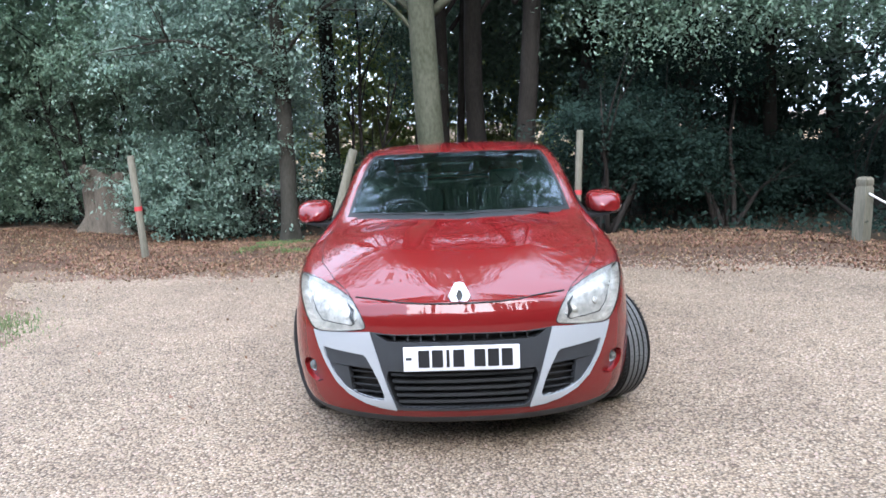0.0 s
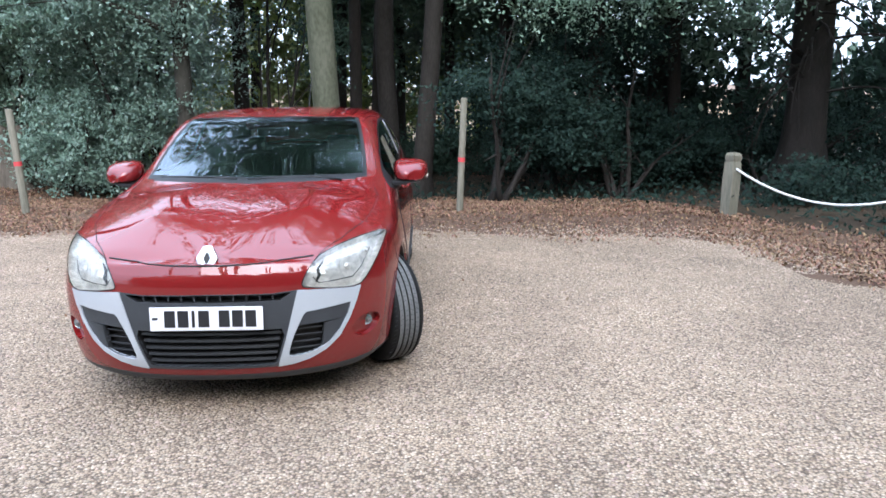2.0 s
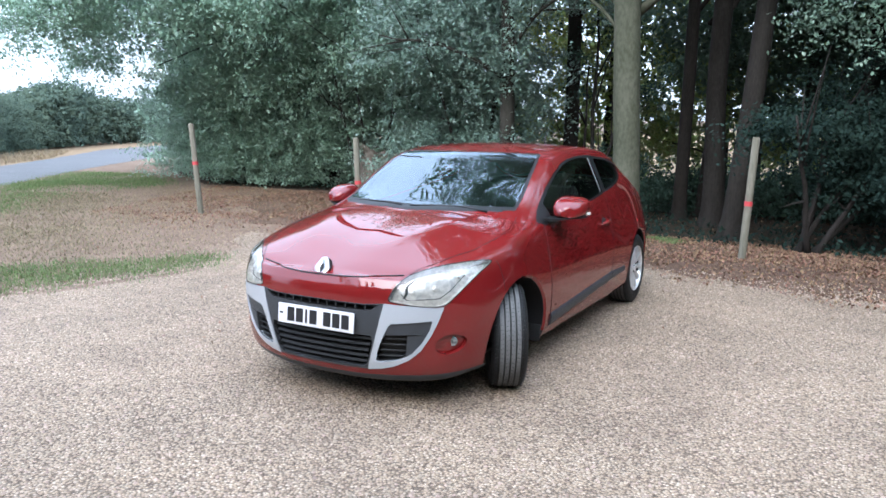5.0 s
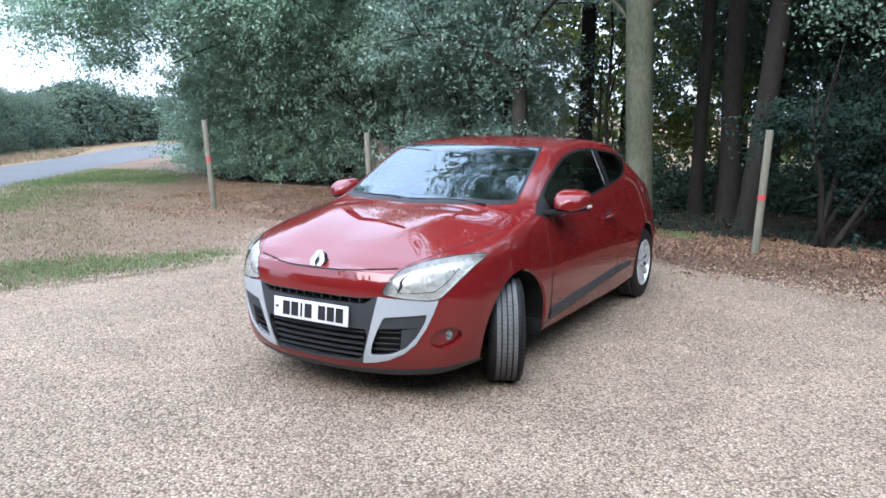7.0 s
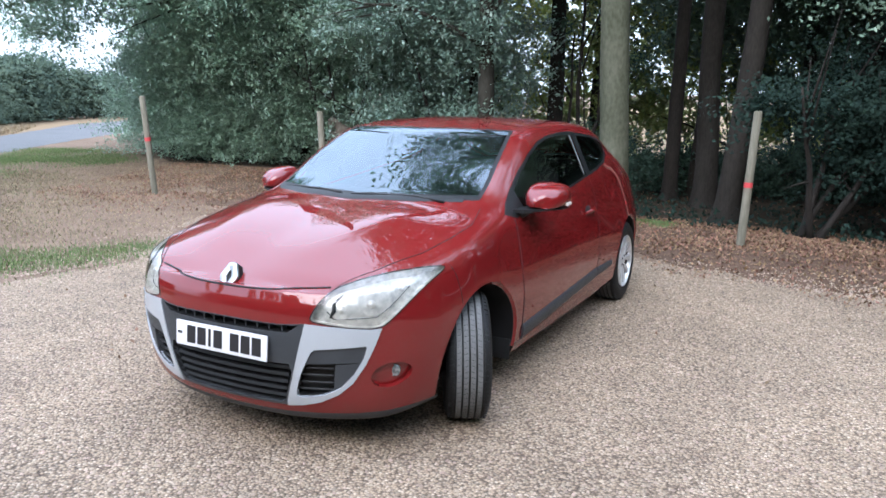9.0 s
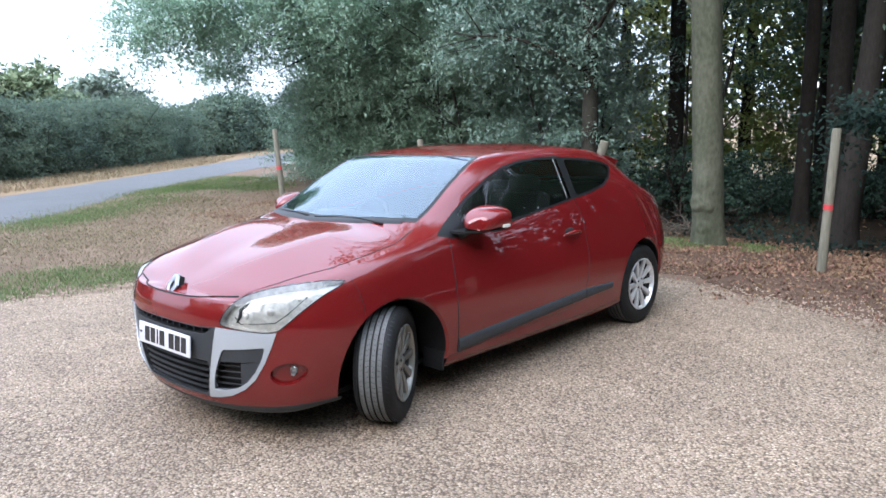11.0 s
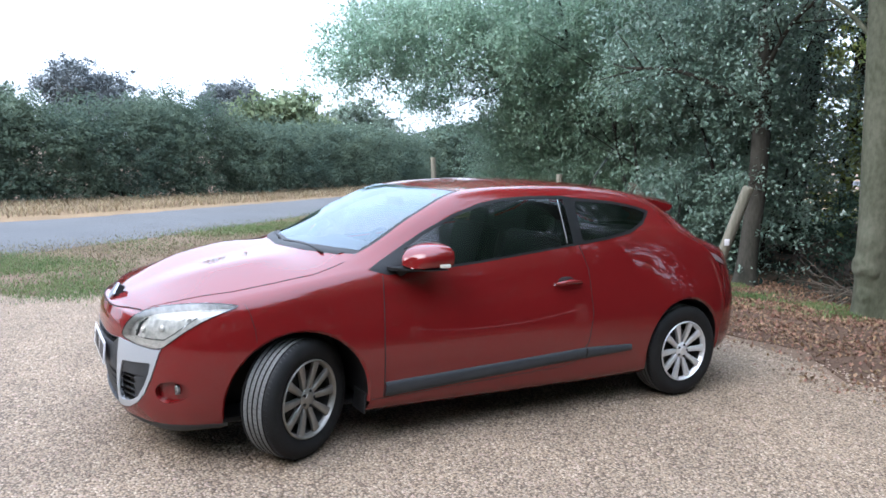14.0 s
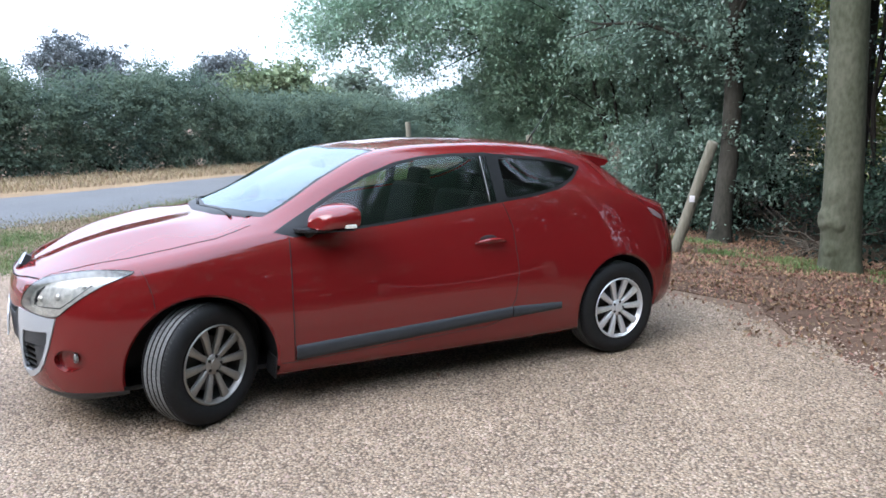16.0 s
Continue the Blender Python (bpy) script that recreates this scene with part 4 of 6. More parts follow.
        # sections from the pointed front of the shell to the squarer glass side
        for y, w, top, bot in ((-0.800, 0.020, 1.030, 1.000), (-0.792, 0.050, 1.052, 0.992), (-0.770, 0.078, 1.076, 0.990), (-0.735, 0.096, 1.096, 0.989),
                               (-0.690, 0.106, 1.110, 0.989), (-0.640, 0.110, 1.116, 0.990), (-0.600, 0.110, 1.116, 0.992), (-0.590, 0.106, 1.112, 0.996), (-0.588, 0.094, 1.104, 1.006)):
            mid, hh = (top + bot) / 2, (top - bot) / 2
            ring = []
            for k in range(24):
                a = 2 * math.pi * k / 24
                cx, cz = math.cos(a), math.sin(a)
                ex = 0.62 if cz > 0 else 0.34
                ring.append(bm.verts.new((side * (0.922 + w * math.copysign(abs(cx)**ex, cx) - 0.014 * max(0, cz) * cx), y + 0.035 * (0.5 - 0.5 * cx) * -1 + 0.02, mid + hh * math.copysign(abs(cz)**0.55, cz) - 0.010 * cx * max(0, cz))))
            rings.append(ring)
        for a, b in zip(rings, rings[1:]):
            for k in range(24):
                bm.faces.new((a[k], a[(k + 1) % 24], b[(k + 1) % 24], b[k]))
        bm.faces.new(rings[0])
        bm.faces.new(rings[-1])
        part("mirror_shell", bm, M_PAINT, mir, "red mirror shell", angle=50)
        bm = bmesh.new()
        outline = [(0.80, -0.86), (0.86, -0.85), (0.96, -0.775), (1.022, -0.70), (1.026, -0.60), (0.88, -0.61), (0.83, -0.70), (0.79, -0.74)]
        low = [bm.verts.new((x * side, y, 0.972 + 0.012 * (x > 0.9))) for x, y in outline]
        up = [bm.verts.new((x * side, y, 0.989)) for x, y in outline]
        bm.faces.new(low)
        bm.faces.new(up)
        for k in range(len(outline)):
            bm.faces.new((low[k], low[(k + 1) % len(outline)], up[(k + 1) % len(outline)], up[k]))
        part("mirror_base", bm, M_BLACK, mir, "thin black mirror base", angle=20)
        vs, fs = tube([(0.79, -0.79, 0.945), (0.83, -0.78, 0.965), (0.87, -0.76, 0.978)], [0.030, 0.024, 0.014], 10)
        mesh("mirror_arm", mirrored(vs, side), fs if side > 0 else [q[::-1] for q in fs], M_BLACK, mir, True)
        bm = bmesh.new()
        box(bm, (0.030, 0.060, 0.020), pose(1.020 * side, -0.625, 1.008, 0, 0, -6 * side), 0.006)
        part("mirror_indicator", bm, M_AMBER, mir, "clear mirror indicator")
        bm = bmesh.new()
        box(bm, (0.165, 0.004, 0.090), pose(0.922 * side, -0.586, 1.052), 0.001)
        part("mirror_glass", bm, M_CHROME, mir, "mirror glass")
        bm = bmesh.new()
        box(bm, (0.16, 0.010, 0.11), pose(0.778 * side, -1.000, 0.265, -6, 0, 0), 0.004)
        part("mud_guard", bm, M_TYRE, car, "black plastic arch edge behind the wheel")
        # tail lamp
        tail = panel("tail_lamp", [T_TAIL], M_TAIL, car, "dark red tail lamp", side=side, push=0.004, thick=0.02)
        panel("clear_lens", [T_CLEARTAIL], M_TAILCLEAR, tail, "clear tail lamp lens", side=side, push=0.004, thick=0.02)
        wheel(car, 0.773 * side, 1.342, 0.292, 0, side, M_ALLOY)
        wheel(car, 0.768 * side, -1.352, 0.336, 30, side, M_FRONTALLOY)

    # grille
    grille = recess("grille", [T_GRILLE], M_BLACK, car, 0.06, "black slatted grille", both=True)
    for k in range(5):
        z = 0.310 + 0.034 * k
        half = 0.298 + 0.008 * k
        pts = []
        for x in np.linspace(0, half, 14):
            p, n = onto(x, 0, z, "y")
            pts.append(p - n * 0.012)
        pts = [Vector((-p.x, p.y, p.z)) for p in pts[:0:-1]] + pts
        vs = [p + Vector((0, dy, dz)) for p in pts for dy, dz in ((0, -0.006), (0.004, 0.007), (0.03, 0.010), (0.03, -0.006))]
        fs = [(a * 4 + j, a * 4 + (j + 1) % 4, a * 4 + 4 + (j + 1) % 4, a * 4 + 4 + j) for a in range(len(pts) - 1) for j in range(4)]
        mesh("slat", vs, fs, M_BLACK, grille, False)
    slot = recess("upper_slot", [T_SLOT], M_BLACK, car, 0.05, "black upper air slot", both=True)
    for x in np.linspace(-0.30, 0.30, 11):
        p, n = onto(abs(x), 0, 0.622, "y")
        bm = bmesh.new()
        box(bm, (0.008, 0.03, 0.028), Matrix.Translation((x, p.y + 0.03, 0.622)))
        part("slat", bm, M_TRIM, slot, smooth=False)
    # number plate with plain bars
    tilt = -5
    plate = new("number_plate")
    plate.parent = car
    plate.matrix_local = pose(0, -2.206, 0.534, tilt, 0, 0)
    bm = bmesh.new()
    box(bm, (0.52, 0.008, 0.111), None, 0.003)
    part("plate_board", bm, M_PLATE, plate, "white plate board")
    for x, w in ((-0.168, 0.05), (-0.107, 0.05), (-0.060, 0.014), (-0.012, 0.05), (0.082, 0.05), (0.143, 0.05), (0.204, 0.05)):
        bm = bmesh.new()
        box(bm, (w, 0.002, 0.079), pose(x, -0.0048, 0), 0.0006, 1)
        part("print_bar", bm, M_PLATE_BAR, plate, "black bar of print")
    bm = bmesh.new()
    box(bm, (0.026, 0.002, 0.012), pose(-0.236, -0.0048, 0.002), 0.0006, 1)
    part("print_bar", bm, M_TRIM, plate, "small grey bar of print")
    # badge: a plain chrome lozenge with an open middle
    badge = new("badge")
    badge.parent = car
    badge.matrix_local = pose(0, -2.130, 0.800, -31, 0, 0) @ Matrix.Diagonal((1.10, 1.0, 1.18, 1.0))
    bm = bmesh.new()
    rings = []
    for w, h, d in ((0.046, 0.057, 0.0), (0.043, 0.054, -0.009), (0.030, 0.040, -0.012), (0.014, 0.022, -0.008), (0.013, 0.021, 0.0)):
        rings.append([bm.verts.new((x * w, d, z * h)) for x, z in ((0, 1), (0.42, 0.94), (1, 0.08), (1, -0.08), (0.42, -0.94), (0, -1), (-0.42, -0.94), (-1, -0.08), (-1, 0.08), (-0.42, 0.94))])
    for a, b in zip(rings, rings[1:]):
        for i in range(10):
            bm.faces.new((a[i], a[(i + 1) % 10], b[(i + 1) % 10], b[i]))
    part("lozenge", bm, M_STEEL, badge, "chrome lozenge", smooth=False)
    bm = bmesh.new()
    bm.faces.new([bm.verts.new((x * 0.043, -0.001, z * 0.054)) for x, z in ((0, 1), (0.42, 0.94), (1, 0.08), (1, -0.08), (0.42, -0.94), (0, -1), (-0.42, -0.94), (-1, -0.08), (-1, 0.08), (-0.42, 0.94))])
    r = bmesh.ops.extrude_face_region(bm, geom=bm.faces[:])
    bmesh.ops.translate(bm, vec=(0, 0.035, 0), verts=[g for g in r["geom"] if isinstance(g, bmesh.types.BMVert)])
    part("badge_back", bm, M_BLACK, badge, "black badge backing", smooth=False)
    # shut line of the bonnet's front edge, both halves
    for side in (1, -1):
        seam("bonnet_gap", [(x, 0.773 + 0.020 * (x / 0.48)**2) for x in np.linspace(0.0, 0.48, 20)], "y", car, side, r=0.0046, step=0.03)
    # wipers and cowl
    for pts in ([(0.52, -1.115), (0.35, -1.125), (0.10, -1.155), (-0.02, -1.165)], [(-0.08, -1.165), (-0.25, -1.135), (-0.45, -1.085), (-0.56, -1.04)]):
        path = []
        for x, y in pts:
            p, n = onto(abs(x), y, 0, "z")
            path.append(Vector((x, p.y, p.z)) + n * 0.006)
        vs, fs = tube(path, [0.008, 0.006, 0.005, 0.004], 8)
        arm = mesh("wiper", vs, fs, M_BLACK, car, True, None, "black wiper")
        blade = [Vector((q.x, q.y, q.z - 0.006)) for q in path]
        vs, fs = tube(blade, 0.005, 6)
        mesh("wiper_blade", vs, fs, M_BLACK, arm)
    vs, fs = [], []
    for x in np.linspace(-0.60, 0.60, 25):
        y0 = curve([(0, -1.222), (0.3, -1.19), (0.5, -1.115), (0.62, -1.05)], abs(x))
        p, n = onto(abs(x), y0, 0, "z")
        vs += [Vector((x, y0 - 0.004, p.z - 0.006)), Vector((x, y0 + 0.012, p.z + 0.010)), Vector((x, y0 + 0.05, onto(abs(x), y0 + 0.05, 0, "z")[0].z + 0.006))]
    for i in range(24):
        for j in range(2):
            a = i * 3 + j
            fs.append((a, a + 3, a + 4, a + 1))
    mesh("cowl_strip", vs, fs, M_BLACK, car, True, None, "black cowl strip")
    # roof spoiler and aerial
    vs = []
    for x in np.linspace(-0.57, 0.57, 21):
        e = 1 - 0.42 * (abs(x) / 0.57)**3
        z0 = 1.352 - 0.040 * (x / 0.57)**2
        for y, dz in ((1.20, 0.0), (1.20 + 0.20 * e, -0.018), (1.24 + 0.38 * e, -0.050), (1.245 + 0.385 * e, -0.062), (1.23 + 0.36 * e, -0.088), (1.26, -0.105)):
            vs.append(Vector((x, y, z0 + dz)))
    fs = [(i * 6 + j, i * 6 + 6 + j, i * 6 + 6 + (j + 1) % 6, i * 6 + (j + 1) % 6) for i in range(20) for j in range(6)]
    fs += [tuple(range(6)), tuple(range(125, 119, -1))]
    mesh("roof_spoiler", vs, [f[::-1] for f in fs], M_PAINT, car, True, None, "red roof spoiler").data.set_sharp_from_angle(angle=radians(40))
    vs, fs = tube([(0.0, 1.18, 1.365), (0.0, 1.26, 1.47), (0.0, 1.42, 1.66)], [0.008, 0.004, 0.0025], 8)
    mesh("aerial", vs, fs, M_BLACK, car, True, None, "thin black roof aerial")
    # floor pan
    bm = bmesh.new()
    box(bm, (1.34, 3.5, 0.03), pose(0, 0, 0.225), 0.01)
    box(bm, (0.94, 3.6, 0.24), pose(0, 0.0, 0.35), 0.02)
    part("underbody", bm, M_BLACK, car, "black underbody")
    # cabin
    bm = bmesh.new()
    box(bm, (1.36, 0.52, 0.34), pose(0, -0.78, 0.80, 12, 0, 0), 0.06, 3)
    box(bm, (1.30, 0.40, 0.08), pose(0, -0.98, 0.955, 6, 0, 0), 0.03, 2)
    part("dashboard", bm, M_CABIN, car, "dark dashboard")
    ring = [Vector((-0.36 + 0.185 * math.cos(a), -0.42 + 0.07 * math.sin(a), 0.90 + 0.165 * math.sin(a))) for a in np.linspace(0, 2 * math.pi, 33)]
    a = tube(ring, 0.015, 8, False)
    b = tube([(-0.36 - 0.18, -0.42, 0.90), (-0.36, -0.40, 0.88), (-0.36 + 0.18, -0.42, 0.90)], 0.02, 6)
    vs, fs = join(a, b)
    mesh("steering_wheel", vs, fs, M_CABIN, car, True, None, "dark steering wheel")
    for x in (-0.36, 0.36):
        seat = new("front_seat")
        seat.parent = car
        bm = bmesh.new()
        box(bm, (0.50, 0.52, 0.18), pose(x, 0.06, 0.52, 8, 0, 0), 0.07, 3)
        part("seat_cushion", bm, M_SEAT, seat)
        bm = bmesh.new()
        box(bm, (0.48, 0.16, 0.60), pose(x, 0.36, 0.80, -14, 0, 0), 0.07, 3)
        part("backrest", bm, M_SEAT, seat)
        bm = bmesh.new()
        box(bm, (0.24, 0.09, 0.16), pose(x, 0.47, 1.125, -10, 0, 0), 0.040, 3)
        part("headrest", bm, M_SEAT, seat)
        for dx in (-0.06, 0.06):
            vs, fs = tube([(x + dx, 0.425, 0.99), (x + dx, 0.46, 1.09)], 0.006, 8)
            mesh("headrest_rod", vs, fs, M_CHROME, seat)
    bm = bmesh.new()
    box(bm, (1.16, 0.5, 0.2), pose(0, 0.92, 0.55, 8, 0, 0), 0.07, 3)
    box(bm, (1.16, 0.16, 0.56), pose(0, 1.22, 0.80, -20, 0, 0), 0.06, 3)
    part("rear_bench", bm, M_SEAT, car, "charcoal rear bench")
    bm = bmesh.new()
    box(bm, (0.21, 0.03, 0.06), pose(0, -0.43, 1.285, 10, 0, 0), 0.014, 3)
    part("cabin_mirror", bm, M_CABIN, car, "dark cabin mirror")
    return car


CAR = build_car()

# ---- ground ----
def ground_z(x, y):
    """The ground dips gently under the car's tail and falls into the wood behind the posts."""
    dip = -0.0235 * math.sin(max(-3.4, min(3.4, y)) * math.pi / 3.4) * max(0.0, min(1.0, (5.0 - abs(x)) / 2.5))
    fall = max(0.0, min(1.0, (y - 3.8) / 4.0))
    return dip - 0.26 * fall * fall * (3 - 2 * fall) * max(0.0, min(1.0, (x + 8.0) / 4.0))


def sheet(name, xs, ys, lift, mat, label, category, keep=None, wave=0.012):
    vs = [(x, y, ground_z(x, y) + lift + wave * noise.noise((x * 0.35, y * 0.35, 0.3)) * (1 if abs(x) < 60 and abs(y) < 60 else 0)) for y in ys for x in xs]
    w = len(xs)
    fs = []
    for j in range(len(ys) - 1):
        for i in range(w - 1):
            cx, cy = (xs[i] + xs[i + 1]) / 2, (ys[j] + ys[j + 1]) / 2
            if keep is None or keep(cx, cy):
                fs.append((j * w + i, j * w + i + 1, (j + 1) * w + i + 1, (j + 1) * w + i))
    ob = mesh(name, vs, fs, mat, None, True)
    return tagged(ob, label, category, kind="structure")


def outline_sheet(name, points, lift, mat, label, category, ragged=0.12, step=0.25):
    """A flat area with a ragged edge, a few millimetres over the ground."""
    bm = bmesh.new()
    ring = []
    for a, b in zip(points, points[1:] + points[:1]):
        n = max(1, min(200, int(math.dist(a, b) / step)))
        for k in range(n):
            x, y = a[0] + (b[0] - a[0]) * k / n, a[1] + (b[1] - a[1]) * k / n
            x += ragged * (noise.noise((x * 1.3, y * 1.3, 4.0)) + 0.5 * noise.noise((x * 4, y * 4, 9.0)))
            y += ragged * (noise.noise((x * 1.3, y * 1.3, 7.0)) + 0.5 * noise.noise((x * 4, y * 4, 2.0)))
            ring.append(bm.verts.new((x, y, ground_z(x, y) + lift)))
    bm.faces.new(ring)
    bmesh.ops.triangulate(bm, faces=bm.faces)
    for axis, lines in ((1, np.arange(-4.0, 8.6, 0.5)), (0, (-8, -7, -6, -5, -4, -2.5, 2.5, 5))):
        for at in lines:
            co, no = [0.0, 0.0, 0.0], [0.0, 0.0, 0.0]
            co[axis], no[axis] = float(at), 1.0
            bmesh.ops.bisect_plane(bm, geom=bm.verts[:] + bm.edges[:] + bm.faces[:], dist=1e-5, plane_co=co, plane_no=no)
    for v in bm.verts:
        v.co.z = ground_z(v.co.x, v.co.y) + lift
    # the edge turns down into the ground
    r = bmesh.ops.extrude_edge_only(bm, edges=[e for e in bm.edges if e.is_boundary])
    for v in r["geom"]:
        if isinstance(v, bmesh.types.BMVert):
            v.co.z -= 0.03
    ob = part(name, bm, mat, None, smooth=False)
    return tagged(ob, label, category, kind="structure")


near = [-4000, -1200, -400, -150, -80] + list(np.arange(-60, -14, 2)) + list(np.arange(-14, 14, 0.5)) + list(np.arange(14, 61, 2)) + [80, 150, 400, 1200, 4000]
sheet("ground", near, near, -0.012, M_EARTH, "dry brown leaf-strewn earth", "ground", wave=0.0)
GRAVEL = [(-4.6, -2.4), (-4.15, -1.5), (-3.55, -0.4), (-3.5, 0.4), (-4.0, 1.2), (-4.6, 2.0), (-4.9, 2.65), (-3.3, 2.75), (-2.0, 2.85), (0.0, 2.9),
          (1.2, 2.85), (1.9, 2.66), (2.6, 2.48), (3.7, 2.36), (4.1, 1.7), (4.25, 0.7), (4.6, 0.2), (5.6, -0.7), (7.5, -2.6), (11, -6), (15, -11), (10, -22), (-6, -22), (-9, -10), (-6.0, -4.2)]
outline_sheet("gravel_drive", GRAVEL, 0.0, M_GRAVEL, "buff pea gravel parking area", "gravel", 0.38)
ROAD = [(-5.2, -9.0), (-7.2, -4.0), (-9.1, -1.5), (-11.6, 1.7), (-15.1, 5.1), (-18.5, 9.6), (-22.0, 14.9), (-24.2, 20), (-26, 30), (-24, 60), (-32, 60), (-35, 36), (-34, 27), (-30.8, 20.0),
        (-25.2, 13.4), (-18.7, 4.8), (-14.7, -0.9), (-12.1, -6.0), (-10.3, -12.0)]
outline_sheet("road", ROAD, -0.006, M_ROAD, "grey worn asphalt country lane", "road", 0.10)
VERGE = [(-10.3, -12.0), (-12.1, -6.0), (-14.7, -0.9), (-18.7, 4.8), (-25.2, 13.4), (-30.8, 20.0), (-34, 27), (-35, 36), (-32, 60), (-42, 60), (-42, 34), (-38, 22), (-32, 14), (-26, 6.0), (-21.5, -1.0), (-17, -12)]
outline_sheet("verge", VERGE, -0.009, M_VERGE, "dry straw-coloured road verge", "verge", 0.25)
# area of the wood's floor that gets the shade-darkened soil
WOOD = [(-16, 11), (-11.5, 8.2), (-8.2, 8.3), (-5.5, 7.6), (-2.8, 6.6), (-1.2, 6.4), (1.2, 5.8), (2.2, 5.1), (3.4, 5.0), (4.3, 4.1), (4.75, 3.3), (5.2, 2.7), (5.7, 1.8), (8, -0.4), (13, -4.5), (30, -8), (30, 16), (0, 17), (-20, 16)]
outline_sheet("woodland_floor", WOOD, 0.0, M_WOODFLOOR, "bare woodland soil, darkened for the shade under the trees", "ground", 0.3)
FIELD = [(-20, 60), (-18, 17.5), (0, 17), (30, 16), (60, 10), (120, 60), (60, 140), (-20, 120)]
outline_sheet("field", FIELD, 0.004, M_VERGE, "pale dry field beyond the wood", "field", 0.3, 1.0)

LEAFY = [(-5.6, 3.5), (-3.6, 3.1), (-2.0, 3.2), (0.0, 3.15), (1.2, 2.9), (2.2, 2.5), (3.2, 2.3), (4.0, 1.6), (4.15, 0.5), (4.9, -0.3), (7.3, -2.7), (11, -6.4), (14, -8), (14, -4), (8.2, 0.0), (5.9, 2.2), (4.9, 3.7), (4.0, 5.0), (2.5, 5.6),
         (1.2, 6.6), (-1.2, 6.8), (-2.8, 7.0), (-5.5, 8.0), (-8.2, 8.6), (-8.6, 6.6)]
outline_sheet("leafy_strip", LEAFY, -0.005, M_LEAFY, "red-brown leaf-covered soil at the wood's edge", "ground", 0.45)
rng = np.random.default_rng(11)


def cards(name, centres, size, mat, parent, up=0.5, spread=1.0, fold=0.22, aspect=0.55, droop=0.0, face=(-0.25, -0.55)):
    """One mesh of many small folded leaves at the given centres."""
    n = len(centres)
    d = rng.normal(size=(n, 3))
    d[:, 2] += droop
    d /= np.linalg.norm(d, axis=1)[:, None]
    nor = rng.normal(size=(n, 3)) * spread
    nor[:, 2] += up * 2
    nor[:, 0] += face[0] * 2
    nor[:, 1] += face[1] * 2
    side = np.cross(d, nor)
    side /= np.linalg.norm(side, axis=1)[:, None] + 1e-9
    nor = np.cross(side, d)
    s = size * rng.uniform(0.6, 1.35, n)[:, None]
    tip, base = centres + d * s * 0.5, centres - d * s * 0.5
    mid = centres - d * s * 0.06 - nor * s * fold * 0.4
    left, right = mid + side * s * aspect * 0.5 + nor * s * fold * 0.4, mid - side * s * aspect * 0.5 + nor * s * fold * 0.4
    vs = np.stack([base, right, tip, left], 1).reshape(-1, 3)
    me = bpy.data.meshes.new(name)
    me.vertices.add(4 * n)
    me.vertices.foreach_set("co", vs.astype(np.float32).ravel())
    tri = np.array((0, 1, 2, 0, 2, 3))
    loops = (np.arange(n)[:, None] * 4 + tri[None]).ravel()
    me.loops.add(6 * n)
    me.loops.foreach_set("vertex_index", loops.astype(np.int32))
    me.polygons.add(2 * n)
    me.polygons.foreach_set("loop_start", np.arange(0, 6 * n, 3, dtype=np.int32))
    me.materials.append(mat)
    me.update(calc_edges=True)
    ob = new(name, me)
    ob.parent = parent
    return ob


def clumps(blobs, per_clump, sigma, shell=0.55, floor=None, tier=0):
    """Leaf centres in uneven clumps on and inside ellipsoids of (x, y, z, rx, ry, rz, clumps)."""
    out = []
    for x, y, z, rx, ry, rz, n in blobs:
        n = int(n)
        d = rng.normal(size=(n, 3))
        d /= np.linalg.norm(d, axis=1)[:, None]
        ph = rng.uniform(0, 6.28, 6)
        bulge = 1 + 0.16 * np.sin(d[:, 0] * 5 + ph[0]) + 0.16 * np.sin(d[:, 1] * 5 + ph[1]) + 0.14 * np.sin(d[:, 2] * 6 + ph[2]) + 0.10 * np.sin(d[:, 0] * 11 + d[:, 2] * 9 + ph[3])
        r = bulge * rng.uniform(shell**3, 1, n)**(1 / 3)
        c = np.array((x, y, z)) + d * r[:, None] * np.array((rx, ry, rz))
        if tier:
            # clumps gather into flat sprays with gaps between them
            m = max(3, n // tier)
            own = rng.integers(0, m, n)
            reach = 0.20 * (rx + ry + rz) / 3 + 0.10
            pull = rng.normal(size=(n, 3)) * np.array((reach, reach, reach * 0.35))
            c = np.where(rng.uniform(size=(n, 1)) < 0.58, c[:m][own] + pull, c)
        # leaves sit along short drooping sprays
        k = rng.poisson(per_clump, n)
        way = d * np.array((1, 1, 0.5)) + rng.normal(size=(n, 3)) * 0.55
        way /= np.linalg.norm(way, axis=1)[:, None]
        long = sigma * rng.uniform(1.0, 3.2, n)
        c, way, long = np.repeat(c, k, axis=0), np.repeat(way, k, axis=0), np.repeat(long, k)
        u = rng.uniform(-0.6, 1, len(c))
        c = c + way * (u * long)[:, None]
        c[:, 2] -= 0.30 * long * np.maximum(0, u)**2
        c = c + rng.normal(size=c.shape) * (sigma * 0.36) * np.array((1, 1, 0.7))
        out.append(c)
    c = np.concatenate(out)
    if floor is not None:
        c = c[c[:, 2] > floor]
    return c


